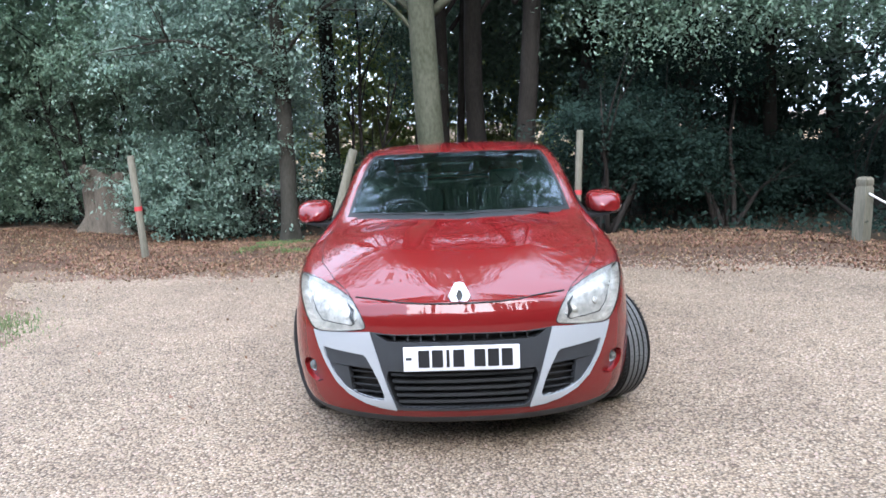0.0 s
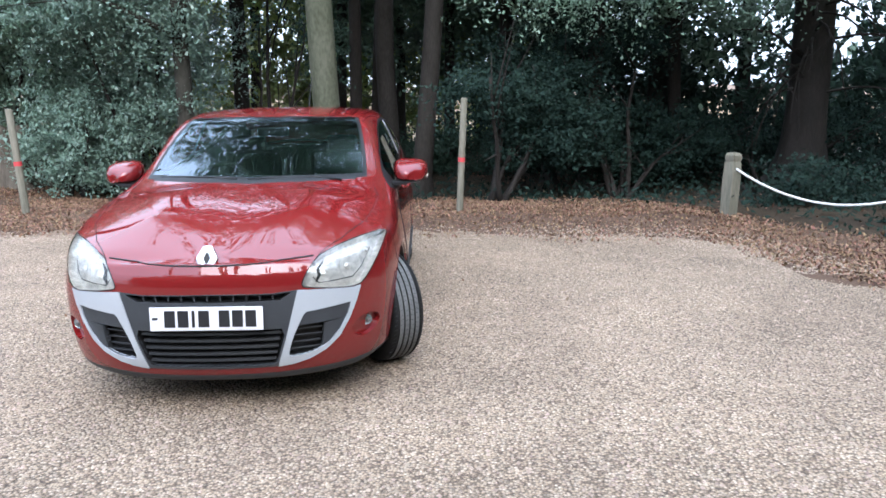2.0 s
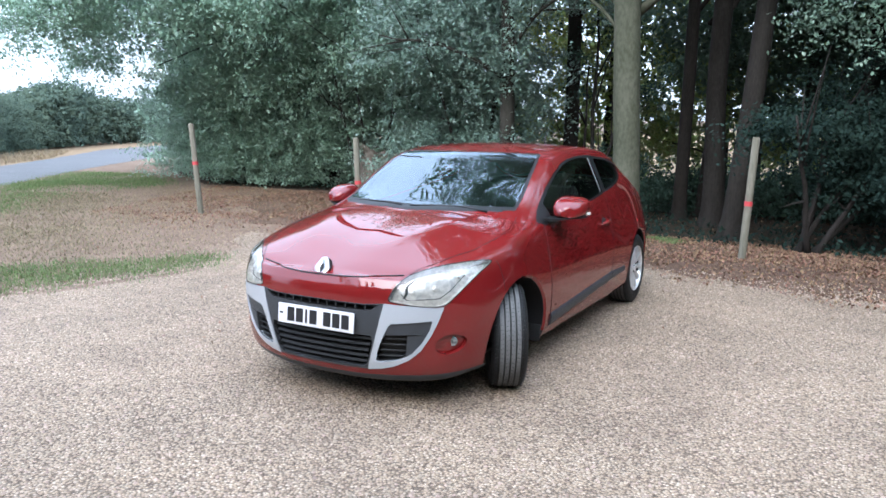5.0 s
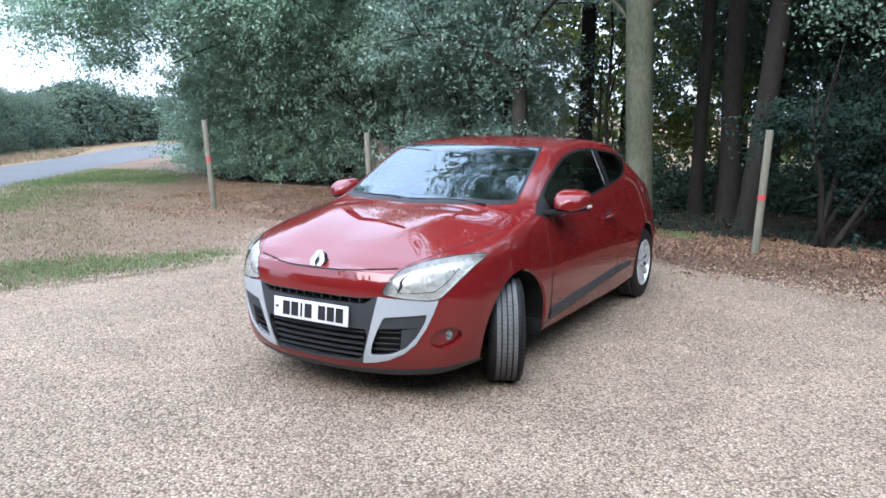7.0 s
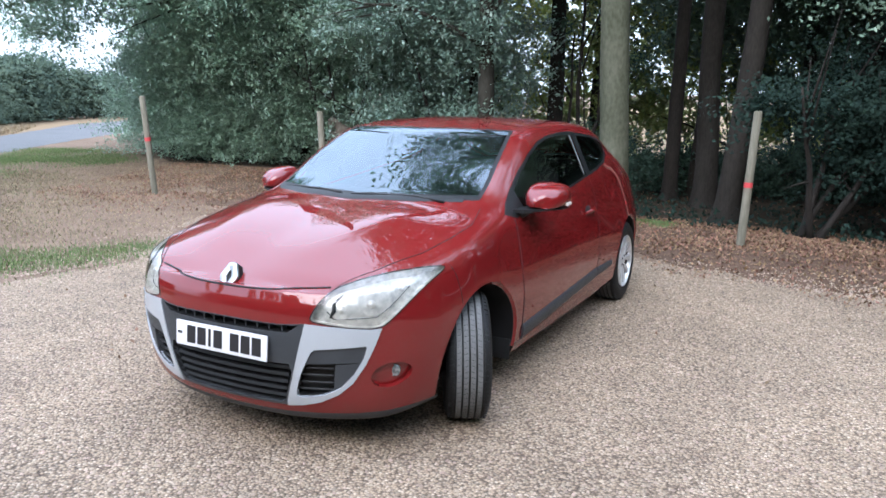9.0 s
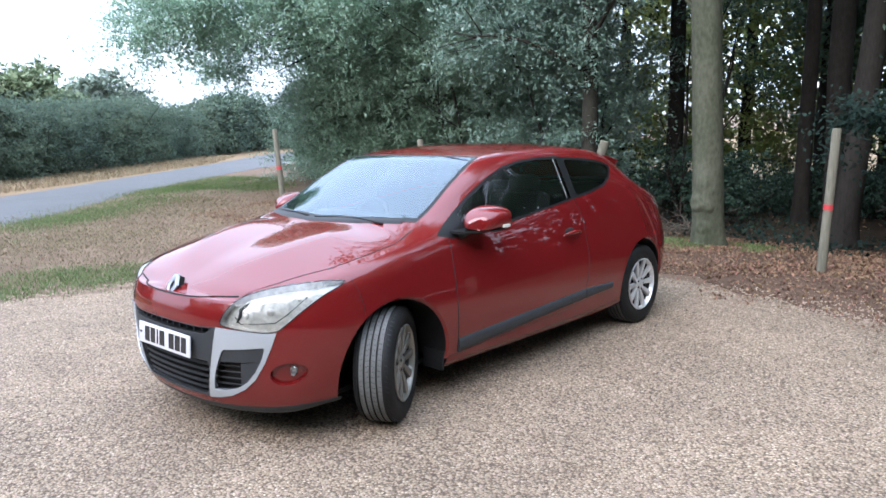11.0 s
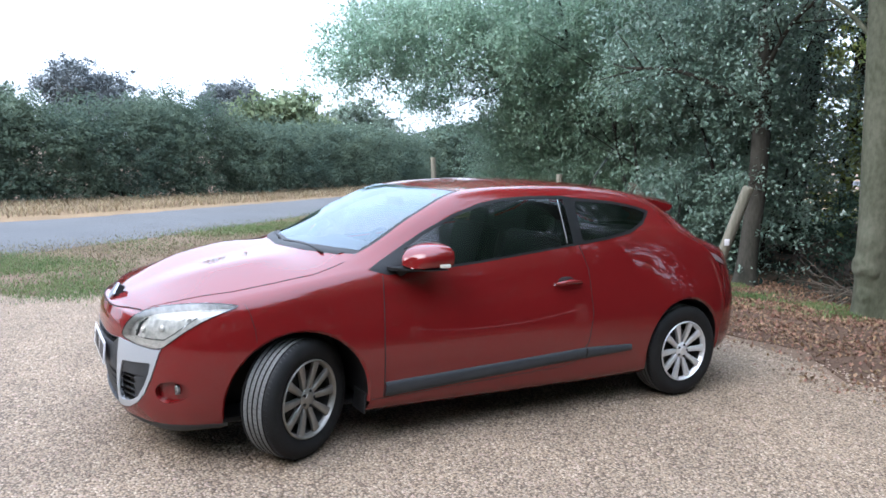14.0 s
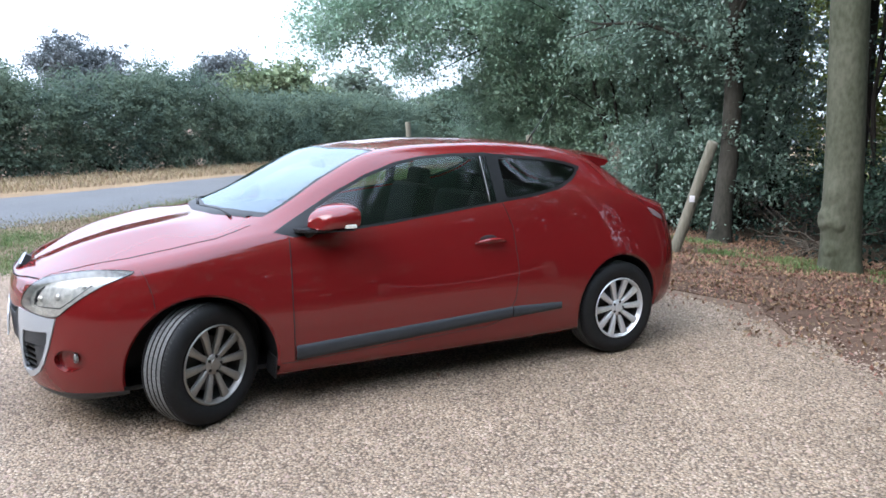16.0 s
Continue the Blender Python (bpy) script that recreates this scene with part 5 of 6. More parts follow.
def trunk_mesh(name, base, top, r0, r1, mat, parent, bend=0.15, n=14, rings=22, flare=0.5, knots=(), crowd=1.5):
    base, top = Vector(base), Vector(top)
    vs, fs = [], []
    seed = base.x * 3.1 + base.y * 1.7
    for i in range(rings + 1):
        u = (i / rings)**crowd
        p = base.lerp(top, u)
        p += Vector((noise.noise((seed, u * 2.2, 0)) * bend, noise.noise((seed + 9, u * 2.2, 0)) * bend, 0)) * min(1, u * 6)
        r = r0 + (r1 - r0) * u
        h = p.z - base.z
        r *= 1 + flare * math.exp(-h / (r0 * 1.1))
        for k in range(n):
            a = 2 * math.pi * k / n
            rr = r * (1 + 0.07 * noise.noise((math.cos(a) * 1.3 + seed, math.sin(a) * 1.3, h * 0.7)) + flare * 0.35 * math.exp(-h / (r0 * 0.8)) * math.sin(a * 4 + seed))
            for ka, kz, kr, ks in knots:
                d = math.hypot(math.remainder(a - ka, 2 * math.pi) * r0, h - kz) / ks
                rr += kr * math.exp(-d * d) * (0.8 + 0.2 * math.cos(d * 7 + a * 2))
            vs.append((p.x + rr * math.cos(a), p.y + rr * math.sin(a), p.z))
    for i in range(rings):
        for k in range(n):
            fs.append((i * n + k, i * n + (k + 1) % n, (i + 1) * n + (k + 1) % n, (i + 1) * n + k))
    return mesh(name, vs, fs, mat, parent)


def limb(name, a, b, r0, r1, mat, parent, sag=0.2, twigs=3, n=7):
    a, b = Vector(a), Vector(b)
    pts = []
    for i in range(9):
        u = i / 8
        p = a.lerp(b, u)
        p.z += sag * math.sin(math.pi * u)
        p += Vector((noise.noise((a.x + u * 3, a.z, b.x)), noise.noise((a.y + u * 3, b.z, 3.0)), noise.noise((u * 3, a.x, b.y)))) * 0.12 * (b - a).length * 0.5 * u
        pts.append(p)
    pieces = [tube(pts, [r0 + (r1 - r0) * i / 8 for i in range(9)], n)]
    for t in range(twigs):
        u = rng.uniform(0.35, 0.95)
        p = pts[int(u * 8)]
        d = (b - a).normalized() + Vector(rng.normal(size=3)) * 0.6
        L = (b - a).length * rng.uniform(0.2, 0.45)
        q = [p + d * L * k / 4 + Vector((0, 0, -0.06 * L * k * k / 16)) for k in range(5)]
        pieces.append(tube(q, [r0 * 0.4 * (1 - 0.2 * k) for k in range(5)], 5))
    vs, fs = join(*pieces)
    return mesh(name, vs, fs, mat, parent)


def tree(label, base, top, r0, r1, bark, leaf, limbs, blobs, per=30, sigma=0.32, size=0.12, category="tree", name="tree", floor=None, **kw):
    z = ground_z(base[0], base[1]) - 0.03
    root = thing(name, label, category, pose(base[0], base[1], z))
    inv = Matrix.Translation((-base[0], -base[1], -z))
    made = [trunk_mesh("trunk", (base[0], base[1], z), top, r0, r1, bark, root, **kw)]
    for l in limbs:
        made.append(limb("limb", *l, bark, root))
    if blobs:
        made.append(cards("crown", clumps(blobs, per, sigma, floor=floor, tier=9 if leaf in (M_OAK, M_HOLLY) else 0), size, leaf, root, **({} if leaf == M_DARKLEAF else dict(up=1.05, spread=0.7))))
    for ob in made:
        ob.data.transform(inv)
    return root


# the tall smooth-barked tree behind the car
tree("tall smooth grey-barked tree with a burl near its foot", (-0.36, 5.6), (-0.84, 5.45, 15), 0.198, 0.15, M_BARK, M_OAK,
     [((-0.36, 5.62, 3.1), (2.2, 6.0, 4.6), 0.07, 0.02), ((-0.36, 5.62, 3.0), (-2.4, 7.2, 4.2), 0.06, 0.015), ((-0.3, 5.65, 4.6), (-2.6, 4.6, 6.6), 0.06, 0.02), ((-0.45, 5.58, 2.70), (-1.55, 5.35, 3.55), 0.034, 0.012),
      ((-0.3, 5.65, 5.6), (1.6, 3.6, 7.6), 0.06, 0.02), ((-0.3, 5.65, 7.0), (-1.5, 7.5, 9.5), 0.06, 0.02)],
     [(-0.9, 3.4, 8.2, 1.7, 1.4, 0.9, 230), (-3.0, 4.2, 8.4, 1.7, 1.3, 0.9, 190), (0.8, 5.4, 9.2, 2.2, 1.6, 1.4, 150), (0.8, 6.6, 10.5, 2.6, 2.4, 2.0, 140), (0.6, 6.4, 13.5, 2.2, 2.2, 2.0, 100), (2.6, 6.2, 5.2, 1.5, 1.3, 0.9, 60), (-0.6, 4.6, 6.9, 2.0, 1.3, 0.9, 260), (1.6, 4.6, 7.8, 2.0, 1.5, 1.1, 260), (-2.4, 5.2, 7.0, 1.4, 1.2, 0.9, 140)],
     knots=((-1.45, 0.88, 0.050, 0.14), (-1.85, 0.60, 0.070, 0.14), (-1.15, 0.56, 0.045, 0.12), (-1.45, 0.30, 0.035, 0.12), (-1.0, 0.76, 0.025, 0.09), (-0.3, 3.6, 0.03, 0.10), (-0.9, 2.3, 0.012, 0.08), (-1.6, 1.6, 0.010, 0.07)), bend=0.05, rings=210, n=64, crowd=2.5, flare=0.30)
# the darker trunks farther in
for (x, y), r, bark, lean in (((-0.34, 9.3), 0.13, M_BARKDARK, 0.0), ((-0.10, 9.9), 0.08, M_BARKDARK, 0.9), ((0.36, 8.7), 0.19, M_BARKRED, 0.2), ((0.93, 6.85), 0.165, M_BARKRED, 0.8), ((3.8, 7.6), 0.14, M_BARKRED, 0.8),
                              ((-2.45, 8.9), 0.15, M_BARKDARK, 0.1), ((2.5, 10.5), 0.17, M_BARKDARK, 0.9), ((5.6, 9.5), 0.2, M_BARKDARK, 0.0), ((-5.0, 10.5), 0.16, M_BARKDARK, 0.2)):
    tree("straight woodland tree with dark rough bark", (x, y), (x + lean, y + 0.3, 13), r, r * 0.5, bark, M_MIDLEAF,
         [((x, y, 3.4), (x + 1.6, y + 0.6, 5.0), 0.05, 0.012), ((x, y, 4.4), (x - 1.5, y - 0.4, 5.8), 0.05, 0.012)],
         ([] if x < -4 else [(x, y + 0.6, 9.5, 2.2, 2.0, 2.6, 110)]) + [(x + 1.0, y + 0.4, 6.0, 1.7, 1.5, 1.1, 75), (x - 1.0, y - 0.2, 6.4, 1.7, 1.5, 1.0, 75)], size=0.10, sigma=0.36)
tree("ivy-clad tree with rough grey-brown bark", (-2.75, 6.45), (-2.9, 6.7, 7), 0.145, 0.07, M_BARKIVY, M_HOLLY,
     [((-2.75, 6.45, 2.3), (-4.6, 5.4, 3.0), 0.05, 0.012), ((-2.75, 6.45, 2.6), (-1.2, 5.6, 3.6), 0.04, 0.012)],
     [(-3.6, 6.3, 3.4, 1.7, 1.1, 1.0, 260), (-2.3, 6.4, 4.2, 1.8, 1.2, 1.0, 230), (-2.75, 6.45, 1.7, 0.22, 0.22, 1.4, 40)], per=46, size=0.065, sigma=0.22)
# broad tree whose boughs hang over the lane's edge
tree("broad leafy tree with boughs reaching over the verge", (-9.6, 9.6), (-9.2, 9.4, 11), 0.30, 0.12, M_BARKDARK, M_OAK,
     [((-9.6, 9.5, 2.6), (-11.2, 7.2, 3.6), 0.08, 0.02), ((-9.5, 9.5, 3.2), (-8.2, 7.0, 4.0), 0.08, 0.02), ((-9.5, 9.5, 4.0), (-11.8, 8.8, 5.0), 0.08, 0.02)],
     [(-11.9, 4.7, 3.9, 1.3, 1.0, 0.7, 150), (-12.9, 5.6, 4.8, 1.6, 1.2, 0.9, 190), (-13.9, 6.6, 5.5, 1.5, 1.3, 0.9, 120), (-13.9, 5.2, 4.1, 0.9, 0.7, 0.4, 26), (-14.9, 6.2, 4.8, 0.9, 0.7, 0.45, 26), (-12.9, 4.2, 3.4, 0.9, 0.6, 0.35, 30), (-15.2, 7.2, 5.6, 1.0, 0.8, 0.5, 28), (-11.4, 3.9, 3.3, 0.8, 0.6, 0.3, 26), (-11.2, 6.4, 4.2, 2.3, 1.7, 1.0, 430), (-8.6, 6.6, 4.4, 2.4, 1.7, 1.3, 450), (-12.8, 8.4, 4.8, 2.2, 1.7, 1.4, 330), (-9.5, 10.2, 6.6, 3.0, 2.2, 1.5, 90),
      (-6.2, 7.9, 5.2, 2.2, 1.4, 1.1, 230), (-9.8, 8.0, 2.7, 2.6, 1.0, 1.5, 420), (-14.8, 7.8, 3.7, 1.3, 1.0, 1.0, 170)], per=42, sigma=0.28, size=0.086)


def bush(label, at, stems, blobs, leaf, per=52, sigma=0.2, size=0.066, floor=0.05, name="bush", category="bush", face=(-0.25, -0.6)):
    z = ground_z(*at)
    root = thing(name, label, category, pose(at[0], at[1], z))
    inv = Matrix.Translation((-at[0], -at[1], -z))
    for k in range(stems):
        a = 2 * math.pi * k / max(1, stems) + at[0]
        b = blobs[k % len(blobs)]
        s = limb("stem", (at[0] + 0.12 * math.cos(a), at[1] + 0.12 * math.sin(a), z - 0.05), (b[0] + 0.5 * math.cos(a), b[1] + 0.4 * math.sin(a), b[2] + 0.2), 0.045, 0.012, M_BARKDARK, root, 0.05, 4)
        s.data.transform(inv)
    c = cards("foliage", clumps(blobs, per, sigma, floor=floor + z, tier=9 if leaf in (M_OAK, M_HOLLY) else 0), size, leaf, root, face=face, **({} if leaf == M_DARKLEAF else dict(up=1.05, spread=0.65)))
    c.data.transform(inv)
    return root


bush("glossy dark green holly bush beside the lane", (-13.2, 10.0), 5, [(-13.4, 9.6, 1.2, 1.6, 1.0, 1.3, 300), (-12.2, 9.2, 2.6, 1.7, 1.0, 1.2, 320), (-13.9, 10.6, 2.3, 0.8, 0.8, 1.4, 170)], M_OAK, per=62)
bush("glossy dark green holly bush beside the wood's edge", (-11.0, 9.2), 5, [(-11.4, 8.8, 1.1, 1.4, 0.8, 1.2, 340), (-10.0, 8.8, 1.0, 1.3, 0.8, 1.1, 340), (-10.8, 8.8, 2.6, 1.7, 1.0, 1.2, 340)], M_OAK, per=62)
bush("glossy dark green holly bush with low boughs", (-8.6, 9.3), 6, [(-8.8, 8.9, 0.9, 1.5, 0.8, 1.0, 360), (-7.6, 9.0, 1.6, 1.5, 0.9, 1.4, 380), (-8.4, 9.2, 3.2, 1.9, 1.1, 1.2, 380)], M_OAK, per=62)
bush("glossy dark green holly bush behind the old stump", (-6.0, 9.4), 6, [(-6.4, 9.2, 1.9, 1.6, 0.8, 1.5, 320), (-4.9, 8.8, 1.2, 1.4, 0.8, 1.3, 300), (-5.6, 8.9, 3.4, 2.0, 1.1, 1.3, 320)], M_OAK, per=62)
bush("tall glossy holly with silvery-green leaves", (-3.9, 8.0), 6, [(-4.3, 7.7, 1.1, 1.2, 0.7, 1.1, 270), (-3.3, 7.7, 2.0, 1.3, 0.8, 1.4, 300), (-4.5, 7.2, 3.2, 1.6, 1.0, 1.2, 330), (-3.4, 7.6, 4.6, 1.7, 1.1, 1.0, 220)], M_HOLLY)
bush("low holly bush beside the old stump", (-4.8, 7.1), 3, [(-4.8, 7.1, 0.7, 0.65, 0.6, 0.85, 130), (-4.3, 7.3, 0.5, 0.6, 0.5, 0.6, 80)], M_HOLLY)
bush("tall glossy holly overhanging the stump", (-7.0, 8.6), 4, [(-7.2, 7.9, 3.6, 1.7, 1.0, 1.1, 300), (-5.8, 7.6, 3.0, 1.5, 0.8, 0.9, 240), (-8.6, 8.0, 4.4, 1.8, 1.0, 1.0, 240)], M_OAK)
# bushes whose dark leaf colour stands in for shade under the trees
bush("holly bush between the trunks, leaves darkened for shade", (-1.9, 8.4), 5, [(-1.9, 8.2, 0.5, 1.2, 0.7, 0.5, 130), (-1.4, 8.2, 2.4, 1.1, 0.8, 0.8, 30), (-2.2, 7.8, 4.8, 1.7, 1.0, 1.0, 90)], M_DARKLEAF)
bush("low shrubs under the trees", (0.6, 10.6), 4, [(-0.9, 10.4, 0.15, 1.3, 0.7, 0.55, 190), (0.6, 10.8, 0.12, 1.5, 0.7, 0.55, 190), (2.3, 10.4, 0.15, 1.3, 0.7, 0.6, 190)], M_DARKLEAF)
bush("multi-stemmed shrub beside the marker post, leaves darkened for shade", (2.05, 5.45), 6, [(2.5, 6.0, 1.15, 0.8, 0.8, 0.55, 120), (3.1, 6.2, 0.9, 0.8, 0.7, 0.6, 130), (2.6, 6.6, 1.7, 1.1, 0.8, 0.5, 90), (1.65, 5.0, 1.52, 0.5, 0.4, 0.16, 34)], M_SHADELEAF, floor=0.45)
bush("dense laurel at the wood's edge, leaves darkened for shade", (4.1, 6.3), 6, [(4.2, 7.4, 0.6, 1.2, 0.7, 0.7, 150), (5.3, 7.8, 0.5, 1.0, 0.7, 0.5, 120), (4.0, 7.4, 2.3, 1.4, 0.9, 0.6, 130)], M_SHADELEAF, floor=0.1)
bush("dense yew behind the rope post, leaves darkened for shade", (6.6, 6.9), 6, [(6.4, 8.6, 0.5, 1.3, 0.9, 0.6, 200), (8.6, 7.8, 0.6, 1.4, 1.0, 0.7, 200), (6.4, 4.4, 0.15, 0.9, 0.5, 0.35, 90)], M_SHADELEAF, floor=0.05)
bush("undergrowth at the far side of the wood, leaves darkened for shade", (6.4, 12.2), 4, [(3.8, 12.8, 0.7, 1.6, 0.7, 0.9, 190), (6.4, 12.2, 0.7, 1.7, 0.7, 0.9, 190), (9.2, 11.2, 0.7, 1.7, 0.7, 0.9, 190)], M_SHADELEAF, size=0.10, per=34)
# deeper ranks of the wood
# light and dark leaf colours here stand for sunlit and shaded ranks
for x, y, r, leaf in ((-16.5, 13.5, 2.4, M_OAK), (-12.5, 12.6, 2.4, M_DARKLEAF), (-9.0, 12.4, 2.4, M_DARKLEAF), (-6.6, 14.6, 2.2, M_LIGHTLEAF), (-3.6, 15.4, 2.0, M_LIGHTLEAF), (-0.8, 17.2, 2.4, M_LIGHTLEAF), (2.6, 16.8, 2.4, M_LIGHTLEAF),
                      (4.6, 11.4, 1.9, M_DARKLEAF), (7.6, 10.4, 2.4, M_DARKLEAF), (11.0, 9.0, 2.6, M_DARKLEAF), (13.5, 5.5, 2.4, M_DARKLEAF)):
    tree("dense shadowy tree deep in the wood", (x, y), (x + 0.3, y + 0.2, 10), 0.16, 0.08, M_BARKDARK, leaf, [],
         [(x, y, 1.3, r, 1.2, 1.5, 230 if x < -4.5 or x > 4 else 140)] + [(x + 0.4, y, 3.6, r, 1.3, 1.6, 70 if x > 6 else 250)] + ([] if x > 6 else [(x - 0.3, y, 6.2, r * 1.1, 1.6, 1.6, 200)] + ([] if x < -3 else [(x, y, 9, r, 1.8, 1.8, 120)])), per=23 if leaf == M_LIGHTLEAF else 20, sigma=0.32, size=0.19)
for x, y, z in ((-0.9, 12.4, 4.6), (1.6, 12.6, 4.4), (3.4, 9.0, 4.6), (0.4, 14.5, 4.0), (3.0, 13.5, 4.2), (5.6, 8.4, 4.6)):
    tree("woodland tree with a high dark crown", (x, y), (x, y, 10), 0.13, 0.07, M_BARKDARK, M_MIDLEAF, [],
         [(x, y, z, 2.0, 1.2, 1.5, 170), (x, y, z + 3, 2.2, 1.5, 1.8, 160), (x + 0.6, y, z - 1.7, 1.1, 0.8, 0.9, 60)], per=32, sigma=0.3, size=0.14)
BARE = []
for k in range(16):
    a, z = radians(190 + 10 * k), 1.0 + 0.13 * k
    BARE.append(((7.3 + 0.25 * math.cos(a), 7.0 + 0.25 * math.sin(a), z + 0.5), (7.3 + (1.0 + 0.09 * k) * math.cos(a), 7.0 + (0.9 + 0.05 * k) * math.sin(a), z - 0.25 + 0.5 * math.sin(k * 2.1)), 0.022, 0.005))
# unseen crown clumps at x 2.8, 6.2, 6.6 and 9.2 added for shade
tree("large old tree with a wide spreading foot", (7.3, 7.0), (7.7, 7.4, 12), 0.34, 0.20, M_BARKDARK, M_OAK, BARE + [((7.3, 7.0, 3.0), (4.8, 5.4, 4.2), 0.10, 0.03), ((7.3, 7.0, 1.9), (5.6, 5.9, 2.3), 0.030, 0.008), ((7.3, 7.0, 1.6), (6.2, 5.8, 1.7), 0.022, 0.006), ((7.3, 7.0, 2.2), (8.6, 5.7, 2.0), 0.03, 0.008), ((7.3, 7.0, 2.6), (6.6, 5.4, 2.5), 0.026, 0.006), ((7.4, 6.9, 1.4), (8.8, 6.0, 1.2), 0.024, 0.006)],
     [(4.7, 5.6, 3.6, 1.3, 1.0, 0.8, 230), (3.3, 5.6, 3.6, 1.7, 1.1, 0.8, 260), (9.0, 6.4, 6.4, 2.4, 1.8, 1.4, 110), (4.0, 6.2, 5.4, 2.0, 1.4, 0.9, 150), (2.8, 4.0, 6.8, 2.2, 1.6, 0.8, 260), (6.2, 3.8, 6.8, 2.2, 1.7, 0.8, 260), (7.6, 5.6, 4.5, 1.9, 1.2, 0.9, 240), (6.0, 5.8, 3.3, 1.1, 0.8, 0.4, 90), (9.6, 5.4, 4.6, 1.8, 1.4, 1.1, 200), (6.6, 3.2, 4.5, 2.0, 1.2, 0.7, 240), (9.2, 2.4, 4.8, 2.4, 1.6, 0.9, 240), (11.5, 4.4, 4.4, 2.0, 1.6, 1.2, 200)], per=40, size=0.064, flare=1.0)
bush("yellow-green bush in the clearing beyond, sunlight in its leaf colour", (1.3, 15.5), 4, [(0.9, 15.5, 1.6, 1.2, 0.8, 1.4, 130), (2.4, 15.8, 2.6, 1.2, 0.8, 1.2, 110), (-2.5, 15.6, 1.2, 1.8, 0.8, 1.0, 120)], M_LIGHTLEAF, size=0.09)

# the hedge along the lane and the trees behind it
HEDGE = [(-19.3, -9.0), (-20.3, -2.6), (-22.9, 4.0), (-27.5, 10.6), (-33.2, 17.2), (-37.8, 24.5), (-40.5, 33), (-40, 44)]
for k, (a, b) in enumerate(zip(HEDGE, HEDGE[1:])):
    mx, my = (a[0] + b[0]) / 2, (a[1] + b[1]) / 2
    L = math.dist(a, b)
    bl = []
    for t in np.linspace(0, 1, 6, endpoint=False):
        x, y = a[0] + (b[0] - a[0]) * t, a[1] + (b[1] - a[1]) * t
        h = (3.0 if y < 4 else 2.75) + 0.8 * noise.noise((x * 0.27, y * 0.27, 0.4))
        bl.append((x, y, h * 0.47, 1.25, 1.25, h * 0.5, 240))
        bl.append((x, y, h * 0.80, 1.0, 1.0, h * 0.28, 110))
        bl.append((x, y, 0.55, 1.15, 1.15, 0.6, 70))
    bush("tall dense roadside hedge with ragged top", (mx, my), 4, bl, M_HEDGE, per=38 if 0 < k < 4 else 10, sigma=0.24, size=0.082 if 0 < k < 4 else 0.2, name="hedge", category="hedge", face=(0.6, -0.35))
# far trees; their greyed, paler leaves hold the haze as colour
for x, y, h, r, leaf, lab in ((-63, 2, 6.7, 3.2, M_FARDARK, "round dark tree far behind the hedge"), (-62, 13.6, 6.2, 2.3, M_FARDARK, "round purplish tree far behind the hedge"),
                              (-66, 8, 4.7, 3.0, M_FAR, "green tree far behind the hedge, haze in its leaf colour"), (-64, -5, 4.6, 3.4, M_FAR, "green tree far behind the hedge, haze in its leaf colour"),
                              (-52, 15.5, 3.6, 2.4, M_FAR, "green tree far behind the hedge, haze in its leaf colour"), (-58, 24, 4.4, 3.0, M_FAR, "green tree far behind the hedge, haze in its leaf colour"),
                              (-47.5, 13.6, 4.3, 2.6, M_FARGREEN, "pale green tree just behind the hedge"), (-58, 52, 6, 5, M_FAR, "pale green tree far down the lane"), (-46, 56, 5.5, 4, M_LIGHTLEAF, "pale green tree far down the lane")):
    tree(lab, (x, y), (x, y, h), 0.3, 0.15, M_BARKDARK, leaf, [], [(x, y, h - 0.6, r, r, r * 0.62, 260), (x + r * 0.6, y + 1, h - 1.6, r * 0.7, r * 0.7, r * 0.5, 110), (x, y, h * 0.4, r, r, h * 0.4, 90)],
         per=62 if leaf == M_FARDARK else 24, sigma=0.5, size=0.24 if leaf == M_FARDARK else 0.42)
# unseen woodland on the far side of the drive, added for the car's reflections
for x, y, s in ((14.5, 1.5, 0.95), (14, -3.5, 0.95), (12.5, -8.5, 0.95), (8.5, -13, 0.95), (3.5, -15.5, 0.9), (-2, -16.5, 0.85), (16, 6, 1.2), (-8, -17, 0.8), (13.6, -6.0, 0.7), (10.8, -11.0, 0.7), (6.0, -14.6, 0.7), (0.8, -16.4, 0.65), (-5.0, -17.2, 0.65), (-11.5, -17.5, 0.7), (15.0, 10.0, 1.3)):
    tree("unseen tall broad-leaved tree on the far side of the drive", (x, y), (x, y, 9 * s), 0.28, 0.12, M_BARKDARK, M_OAK, [],
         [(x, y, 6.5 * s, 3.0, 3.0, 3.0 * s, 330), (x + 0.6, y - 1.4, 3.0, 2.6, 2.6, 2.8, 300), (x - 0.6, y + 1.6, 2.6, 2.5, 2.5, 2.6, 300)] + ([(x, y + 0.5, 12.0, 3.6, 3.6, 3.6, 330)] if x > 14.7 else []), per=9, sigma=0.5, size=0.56)

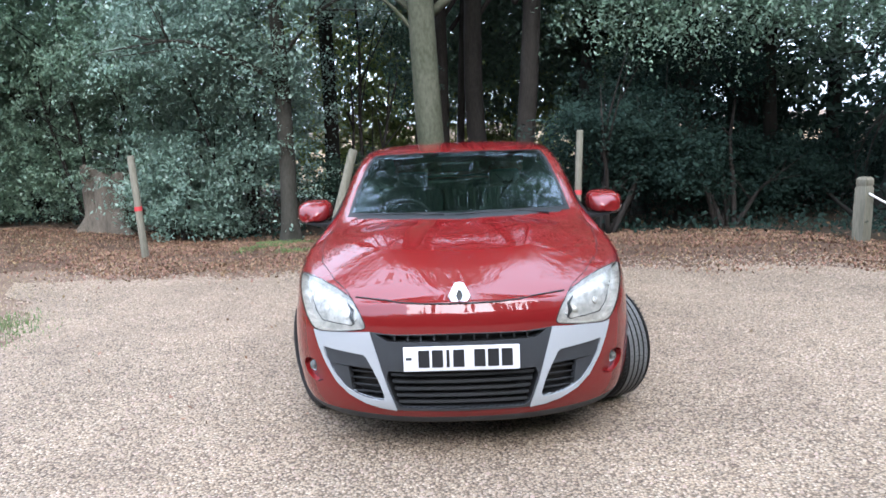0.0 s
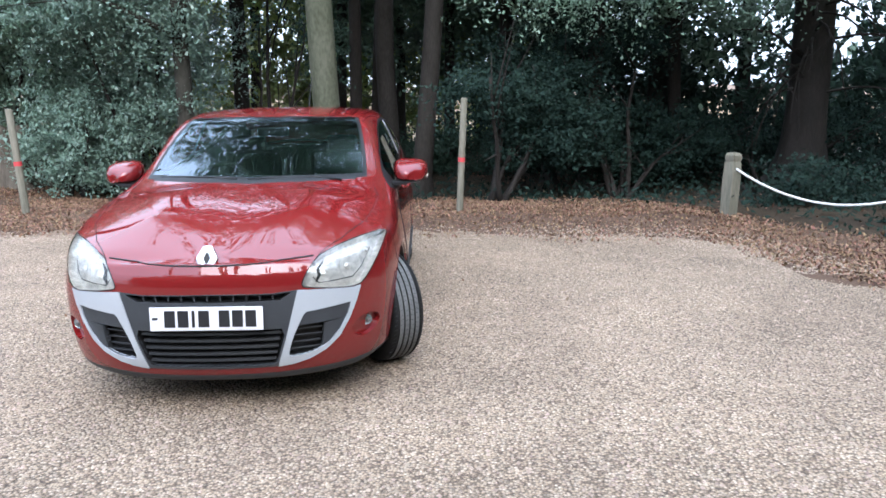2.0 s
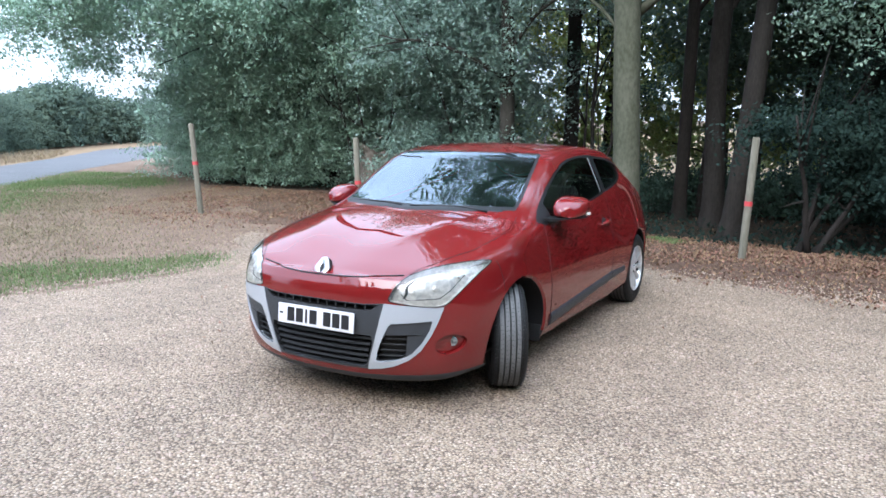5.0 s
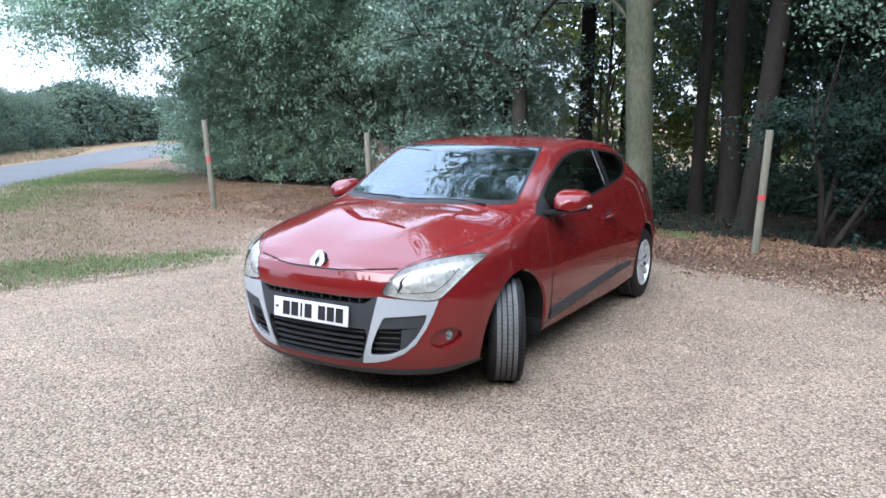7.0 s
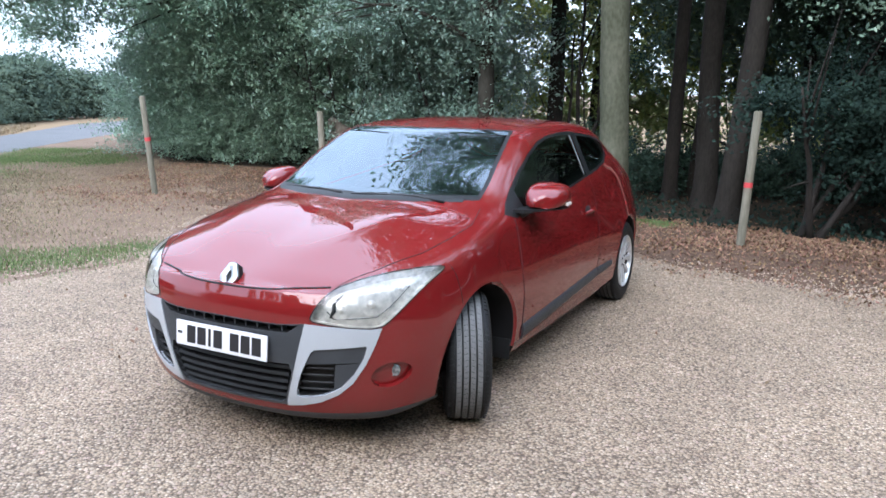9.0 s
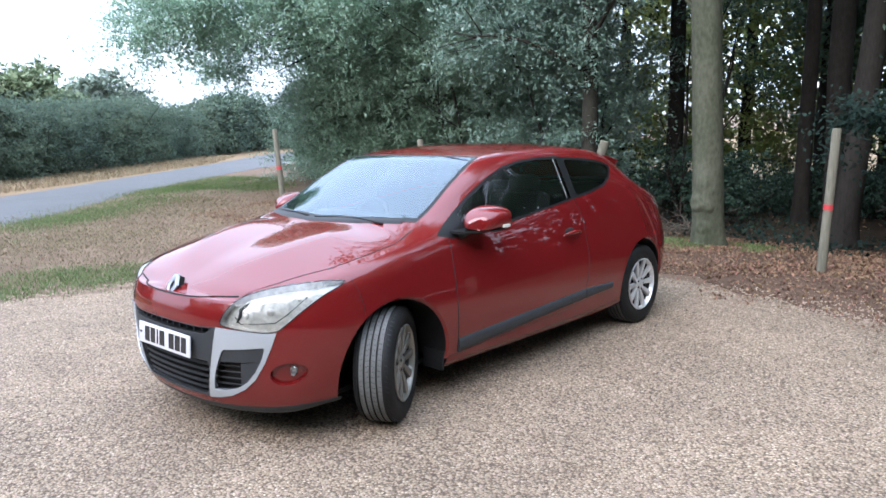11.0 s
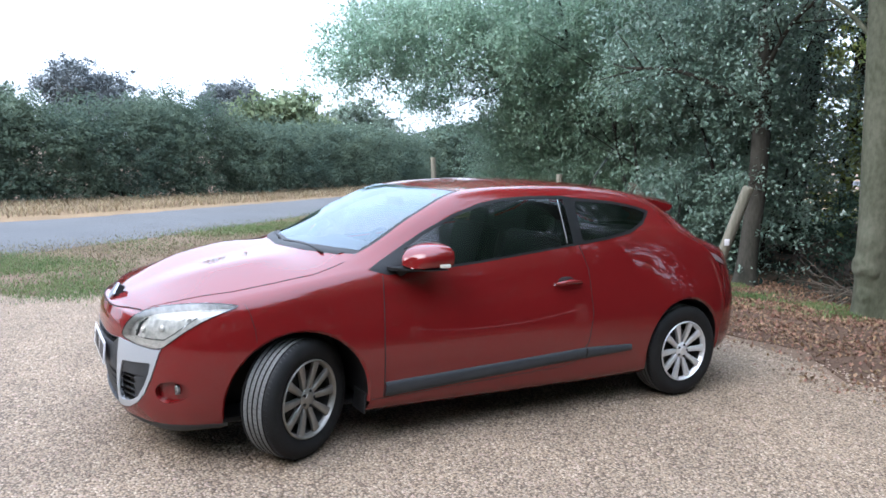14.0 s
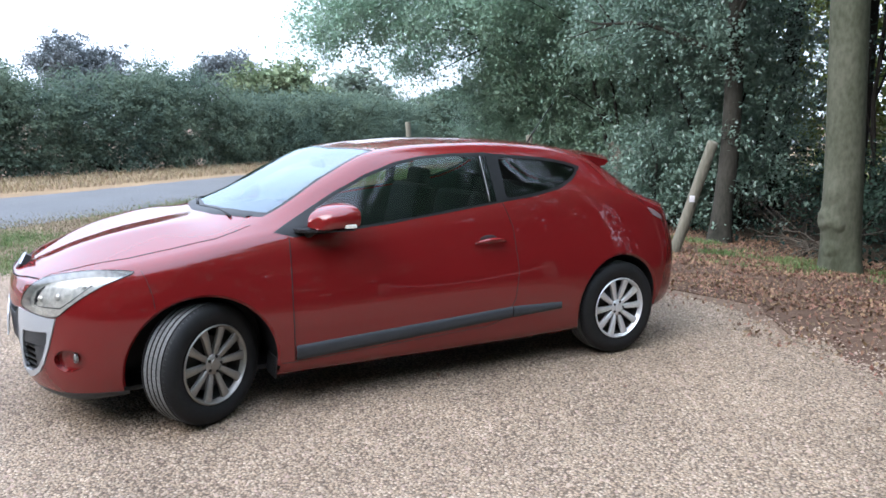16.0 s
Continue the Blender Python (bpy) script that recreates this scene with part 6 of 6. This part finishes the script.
# ---- posts, rope, stump ----
def post(label, base, top, r, tape_at=None, square=False, cap=True):
    base, top = Vector((base[0], base[1], ground_z(base[0], base[1]))), Vector(top)
    root = thing("post", label, "post", Matrix.Translation(base), group="" if square else "marker posts")
    d = top - base
    q = d.to_track_quat("Z", "Y").to_matrix().to_4x4()
    L = d.length
    bm = bmesh.new()
    n = 4 if square else 12
    prof = [(-0.15, 1.0), (L * 0.3, 1.0), (L * 0.65, 0.97), (L - 0.03, 0.95), (L - 0.008, 0.90), (L, 0.78)]
    if square:
        prof = [(-0.15, 1.0), (L * 0.5, 1.0), (L - 0.13, 1.0), (L - 0.115, 0.90), (L - 0.095, 0.90), (L - 0.08, 1.0), (L - 0.03, 0.95), (L, 0.6)]
    rings = []
    for a, s in prof:
        rings.append([bm.verts.new((r * s * (1.25 if square else 1) * math.cos(2 * math.pi * (k + 0.5) / n) * (1 + 0.05 * noise.noise((k * 1.7, base.x, a))),
                                    r * s * (1.25 if square else 1) * math.sin(2 * math.pi * (k + 0.5) / n), a)) for k in range(n)])
    for p, o in zip(rings, rings[1:]):
        for k in range(n):
            bm.faces.new((p[k], p[(k + 1) % n], o[(k + 1) % n], o[k]))
    bm.faces.new(rings[-1])
    if square:
        bmesh.ops.bevel(bm, geom=[e for e in bm.edges if abs((e.verts[0].co - e.verts[1].co).normalized().z) > 0.8], offset=0.012, segments=2, affect="EDGES")
    bmesh.ops.transform(bm, matrix=q, verts=bm.verts)
    part("shaft", bm, M_POST, root)
    if tape_at:
        bm = bmesh.new()
        lathe(bm, [(tape_at - 0.028, r * 1.0), (tape_at - 0.028, r * 1.04), (tape_at + 0.028, r * 1.03), (tape_at + 0.028, r * 0.98)], 16, axis="z")
        bmesh.ops.transform(bm, matrix=q, verts=bm.verts)
        part("reflector_band", bm, M_TAPE, root, "red reflector band")
    return root


post("weathered round wooden post with a red band, leaning slightly", (-7.22, 3.86), (-7.31, 3.82, 1.52), 0.048, 0.86)
post("weathered round wooden post with a red band near the stump", (-4.16, 4.20), (-4.22, 4.20, 1.33), 0.048, 0.65)
post("weathered round wooden post with a red band under the shrub", (1.45, 4.05), (1.51, 4.08, 1.43), 0.045, 0.66)
leaning = post("mossy wooden post leaning steeply behind the car", (-1.80, 4.60), (-1.42, 4.74, 1.28), 0.064)
bm = bmesh.new()
box(bm, (0.016, 0.055, 0.075), Matrix.Translation((0.275, -0.035, 0.66)) @ pose(0, 0, 0, 0, 16, -50), 0.004)
part("white_marker", bm, M_PLATE, leaning, "small white marker")
post("short square wooden post with a grooved top carrying rope", (4.75, 3.55), (4.77, 3.56, 0.76), 0.085, None, True)
rope = thing("rope", "white rope sagging from the square post", "rope", pose(4.75, 3.55, 0))
pts = [Vector((0.02 + 1.75 * u, -0.05 - 1.4 * u, 0.58 - 1.40 * u * (1 - u))) for u in np.linspace(0, 1, 28)]
vs, fs = tube(pts, 0.014, 8)
mesh("strand", vs, fs, M_ROPE, rope)
end = post("short square wooden post with a grooved top carrying rope", (6.55, 2.10), (6.56, 2.10, 0.76), 0.085, None, True)

stump = thing("stump", "broad weathered tree stump with spreading roots", "stump", pose(-6.38, 8.2, ground_z(-6.38, 8.2) - 0.04))
vs, fs = [], []
for i in range(15):
    u = i / 14
    h = 1.12 * u
    for k in range(40):
        a = 2 * math.pi * k / 40
        r = 0.44 + 0.38 * math.exp(-h / 0.22) * (0.65 + 0.55 * math.sin(a * 5 + 0.6)) + 0.05 * math.sin(a * 7 + 1) + 0.03 * math.sin(a * 13 + h * 2) + 0.09 * noise.noise((math.cos(a) * 3, math.sin(a) * 3, h * 2))
        top = 0.28 * noise.noise((math.cos(a) * 2, math.sin(a) * 2, 5)) * u
        vs.append((r * math.cos(a), r * math.sin(a) * 0.85, h + top))
for i in range(14):
    for k in range(40):
        fs.append((i * 40 + k, i * 40 + (k + 1) % 40, i * 40 + 40 + (k + 1) % 40, i * 40 + 40 + k))
vs.append((0, 0, 1.02))
fs += [(14 * 40 + k, 14 * 40 + (k + 1) % 40, len(vs) - 1) for k in range(40)]
mesh("stump_wood", vs, fs, M_STUMP, stump)
c = cards("ivy", clumps([(0.1, 0.1, 1.1, 0.5, 0.4, 0.22, 40), (0.5, -0.35, 0.55, 0.16, 0.2, 0.5, 24), (-0.45, 0.1, 0.9, 0.2, 0.4, 0.3, 22)], 22, 0.12), 0.06, M_HOLLY, stump)

heap = thing("brushwood", "tangled heap of dead brown twigs under the trees", "branches", pose(-1.1, 6.35, ground_z(-1.1, 6.35)))
for k in range(14):
    a = 2 * math.pi * k / 14 + 0.3
    twig = limb("twig", (0.5 * math.cos(a) * rng.uniform(0.2, 1), 0.35 * math.sin(a), 0.0), (0.9 * math.cos(a + 2.4) * rng.uniform(0.4, 1), 0.5 * math.sin(a + 2.4), rng.uniform(0.12, 0.42)), 0.011, 0.004, M_STUMP, heap, 0.08, 4, 5)

# ---- loose cover on the ground ----
def scatter(n, area, fade=None):
    """Random ground places inside an outline."""
    xs, ys = [p[0] for p in area], [p[1] for p in area]
    out = []
    while len(out) < n:
        x, y = rng.uniform(min(xs), max(xs)), rng.uniform(min(ys), max(ys))
        if inside(area, x, y) and (fade is None or rng.uniform() < fade(x, y)):
            out.append((x, y, ground_z(x, y)))
    return np.array(out)


LITTER = [(-9, 3.0), (-5.6, 1.2), (-3.2, 1.6), (0, 1.7), (2.2, 1.6), (3.9, 0.4), (4.6, -0.8), (8, -4.0), (9, -1.0), (5.8, 2.0), (4.9, 3.6), (4, 5.4), (2.4, 6.6), (-2, 7.2), (-5.5, 8), (-11, 8)]
EDGE_X, EDGE_Y = (-9, -3.3, 0, 1.3, 2.5, 3.8, 4.15, 4.5, 5.4, 7.5, 11), (2.8, 2.9, 3.0, 2.95, 2.5, 2.4, 1.4, 0.3, -0.6, -2.6, -6)
c = scatter(92000, LITTER, lambda x, y: 0.003 + 0.997 * max(0, min(1, (y - float(np.interp(x, EDGE_X, EDGE_Y)) + 0.55 + 0.5 * noise.noise((x * 1.1, y * 1.1, 3))) / 0.9))**1.5 * (0.3 + 0.7 * (noise.noise((x * 0.8, y * 0.8, 1)) > -0.1)) * (0.45 if x < -5 else 1))
c[:, 2] += rng.uniform(0.003, 0.014, len(c))
ob = cards("leaf_litter", c, 0.037, M_LITTER, None, up=3.2, spread=0.5, fold=0.15, aspect=0.6, face=(0, 0))
tagged(ob, "fallen brown and buff leaves along the wood's edge", "leaf litter", kind="stuff")
c = scatter(220, [(-8, -3), (-3, -3), (5, 1.5), (6, 3), (-5, 3), (-8, 2)])
c[:, 2] += rng.uniform(0.004, 0.014, len(c))
ob = cards("stray_leaves", c, 0.036, M_LITTER, None, up=2.5, spread=0.7, fold=0.4, face=(0, 0))
tagged(ob, "stray brown leaves lying on gravel and earth", "leaf litter", kind="stuff")

# ground ivy in the leaf colour darkened for shade
c = scatter(36000, WOOD, lambda x, y: (0.25 + 0.75 * (noise.noise((x * 0.7, y * 0.7, 6)) > -0.15)) * (1 if y < 9 else 0.4))
c[:, 2] += rng.uniform(0.01, 0.30, len(c)) * rng.uniform(0.1, 1, len(c))
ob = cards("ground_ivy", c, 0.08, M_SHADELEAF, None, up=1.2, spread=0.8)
tagged(ob, "ivy and brambles creeping over the woodland floor, leaves darkened for shade", "undergrowth", kind="stuff")
c = scatter(9000, WOOD)
c[:, 2] += rng.uniform(0.004, 0.02, len(c))
ob = cards("woodland_litter", c, 0.07, M_LITTER, None, up=2.0, spread=0.8, fold=0.5, face=(0, 0))
tagged(ob, "dead brown leaves on the woodland floor", "leaf litter", kind="stuff")


def strewn(places, s):
    """Places moved a little at random, so that no patch ends on a line."""
    places[:, :2] += rng.normal(size=(len(places), 2)) * s
    return places


def blades(name, places, h, mat, label, lean=0.5, width=0.007):
    n = len(places)
    a = rng.uniform(0, 6.28, n)
    hh = h * rng.uniform(0.4, 1.3, n)
    tip = places + np.stack([np.cos(a) * hh * lean, np.sin(a) * hh * lean, hh * 0.9], 1)
    mid = places + np.stack([np.cos(a) * hh * lean * 0.3, np.sin(a) * hh * lean * 0.3, hh * 0.55], 1)
    sx = np.stack([-np.sin(a), np.cos(a), np.zeros(n)], 1) * width * 0.5
    vs = np.stack([places - sx, places + sx, mid + sx * 0.8, mid - sx * 0.8, tip], 1).reshape(-1, 3)
    me = bpy.data.meshes.new(name)
    me.vertices.add(5 * n)
    me.vertices.foreach_set("co", vs.astype(np.float32).ravel())
    loops = (np.arange(n)[:, None] * 5 + np.array((0, 1, 2, 0, 2, 3, 3, 2, 4))[None]).ravel()
    me.loops.add(9 * n)
    me.loops.foreach_set("vertex_index", loops.astype(np.int32))
    me.polygons.add(3 * n)
    me.polygons.foreach_set("loop_start", np.arange(0, 9 * n, 3, dtype=np.int32))
    me.materials.append(mat)
    me.update(calc_edges=True)
    ob = new(name, me)
    return tagged(ob, label, "grass", kind="stuff")


GREEN = [(-9.4, -6.0), (-5.4, -4.4), (-4.2, -2.2), (-3.5, -0.9), (-3.4, 0.9), (-4.6, 1.2), (-6.6, 0.6), (-9.0, -0.2), (-10.2, -3.0)]


def turf(x, y):
    """How thick the grass stands: a band beside the gravel that widens towards the lane."""
    mid = float(np.interp(y, (-6, -3.4, -1.8, -0.7, 0.4, 1.2), (-8.4, -6.9, -5.6, -4.9, -4.2, -4.0)))
    half = float(np.interp(y, (-6, -3.4, -1.8, -0.7, 0.4, 1.2), (2.4, 2.2, 1.6, 1.0, 0.55, 0.2)))
    return max(0.0, min(1.0, 1.0 - ((x - mid) / half)**2 + 0.9 * noise.noise((x * 0.6, y * 0.6, 5)) + 1.3 * noise.noise((x * 2.1, y * 2.1, 3))))


blades("lawn_edge", strewn(scatter(38000, GREEN, turf), 0.16), 0.040, M_GRASS, "short patchy green grass beside the gravel")
BANK = [(-17.6, 9.0), (-14.6, 5.0), (-11.2, 1.6), (-8.9, -1.6), (-8.0, -1.2), (-9.4, 0.8), (-12.0, 4.6), (-12.2, 7.4), (-15.0, 9.6)]
blades("lane_edge_grass", strewn(scatter(28000, BANK, lambda x, y: 0.03 + 0.97 * max(0, min(1, 0.45 + 1.2 * noise.noise((x * 0.5, y * 0.5, 8)) + 1.2 * noise.noise((x * 1.7, y * 1.7, 2))))), 0.3), 0.06, M_GRASS, "green grass along the lane's edge")
TUFT = [(-3.0, 4.0), (-1.0, 4.3), (0.4, 4.9), (0.6, 6.0), (-3.2, 6.4)]
blades("tuft_grass", scatter(4500, TUFT, lambda x, y: max(0.02, min(1, 0.1 + 2.0 * noise.noise((x * 1.6, y * 1.6, 8))))), 0.055, M_GRASS, "thin green grass and weeds among fallen leaves")
DRY = [(-13.0, 7.6), (-12.4, 4.6), (-9.6, 0.0), (-8.4, -2.6), (-5.6, -0.6), (-3.9, 0.8), (-4.8, 2.4), (-7, 7.6)]
blades("dry_grass", strewn(scatter(24000, DRY, lambda x, y: max(0.2, min(1, 0.6 + 0.9 * noise.noise((x * 0.6, y * 0.6, 2))))), 0.45), 0.028, M_STRAW, "thin dry straw-coloured grass", 1.2)
FADED = [(-13.4, 4.4), (-9.6, -0.9), (-8.2, -3.6), (-5.0, -2.6), (-4.4, -0.6), (-4.9, 1.0), (-6.6, 1.8), (-9.2, 3.4), (-11.6, 5.2)]
blades("faded_grass", strewn(scatter(30000, FADED, lambda x, y: max(0.05, min(1.0, 0.55 + 0.9 * noise.noise((x * 0.7, y * 0.7, 4)) + 0.5 * noise.noise((x * 2.3, y * 2.3, 1))))), 0.55), 0.034, M_OLIVE, "faded olive grass thinning over dry earth", 0.9, 0.009)
blades("verge_grass", scatter(22000, [(-13.2, -6.0), (-15.6, -0.8), (-19.0, 4.6), (-25, 13.2), (-30, 17.6), (-32, 16), (-26.4, 9.5), (-22.4, 3.4), (-19.6, -2.8), (-17, -8)]), 0.16, M_STRAW, "straw-coloured dry grass below the hedge", 0.7, 0.014)


def pebbles(name, places, size, label):
    """Loose stones half sunk in the ground, one mesh."""
    n = len(places)
    base = np.array([(1, 0, -0.2), (0, 1, -0.2), (-1, 0, -0.2), (0, -1, -0.2), (0, 0, 0.7)])
    s = size * rng.uniform(0.5, 1.5, (n, 1, 1))
    vs = (base[None] * rng.uniform(0.6, 1.3, (n, 5, 1)) * s)
    a = rng.uniform(0, 6.28, n)
    rot = np.stack([np.stack([np.cos(a), -np.sin(a)], 1), np.stack([np.sin(a), np.cos(a)], 1)], 1)
    vs[:, :, :2] = np.einsum("nij,nkj->nki", rot, vs[:, :, :2])
    vs = (vs + places[:, None]).reshape(-1, 3)
    tri = np.array((0, 1, 4, 1, 2, 4, 2, 3, 4, 3, 0, 4))
    me = bpy.data.meshes.new(name)
    me.vertices.add(5 * n)
    me.vertices.foreach_set("co", vs.astype(np.float32).ravel())
    me.loops.add(12 * n)
    me.loops.foreach_set("vertex_index", (np.arange(n)[:, None] * 5 + tri[None]).ravel().astype(np.int32))
    me.polygons.add(4 * n)
    me.polygons.foreach_set("loop_start", np.arange(0, 12 * n, 3, dtype=np.int32))
    me.materials.append(M_STONE)
    me.update(calc_edges=True)
    return tagged(new(name, me), label, "gravel", kind="stuff")


c = scatter(34000, [(-4.5, -2.2), (-3.6, 0.4), (-4.4, 2.4), (0, 2.8), (3.6, 2.2), (4.2, 0.5), (6, -1.6), (6, -3.6), (3, -5.2), (-3, -5.2)])
c[:, 2] += 0.003
pebbles("loose_gravel", c, 0.0085, "loose buff and grey pebbles on the drive")
EDGE = [(-7.5, -2.6), (-4.4, -2.2), (-3.6, 0.4), (-4.4, 2.3), (0, 2.7), (3.6, 2.1), (4.1, 0.6), (5.0, 0.4), (4.6, 2.4), (3.6, 3.2), (0, 3.5), (-5, 3.9), (-7.5, 3.2), (-6.0, 0.6)]
c = scatter(9000, EDGE, lambda x, y: max(0.0, 1.0 - (max(0, y - 2.4) / 0.9 if x > -4 else max(0, -3.6 - x) / 1.8))**2)
c[:, 2] += 0.002
pebbles("strewn_gravel", c, 0.0095, "pebbles strewn into the earth at the gravel's edge")
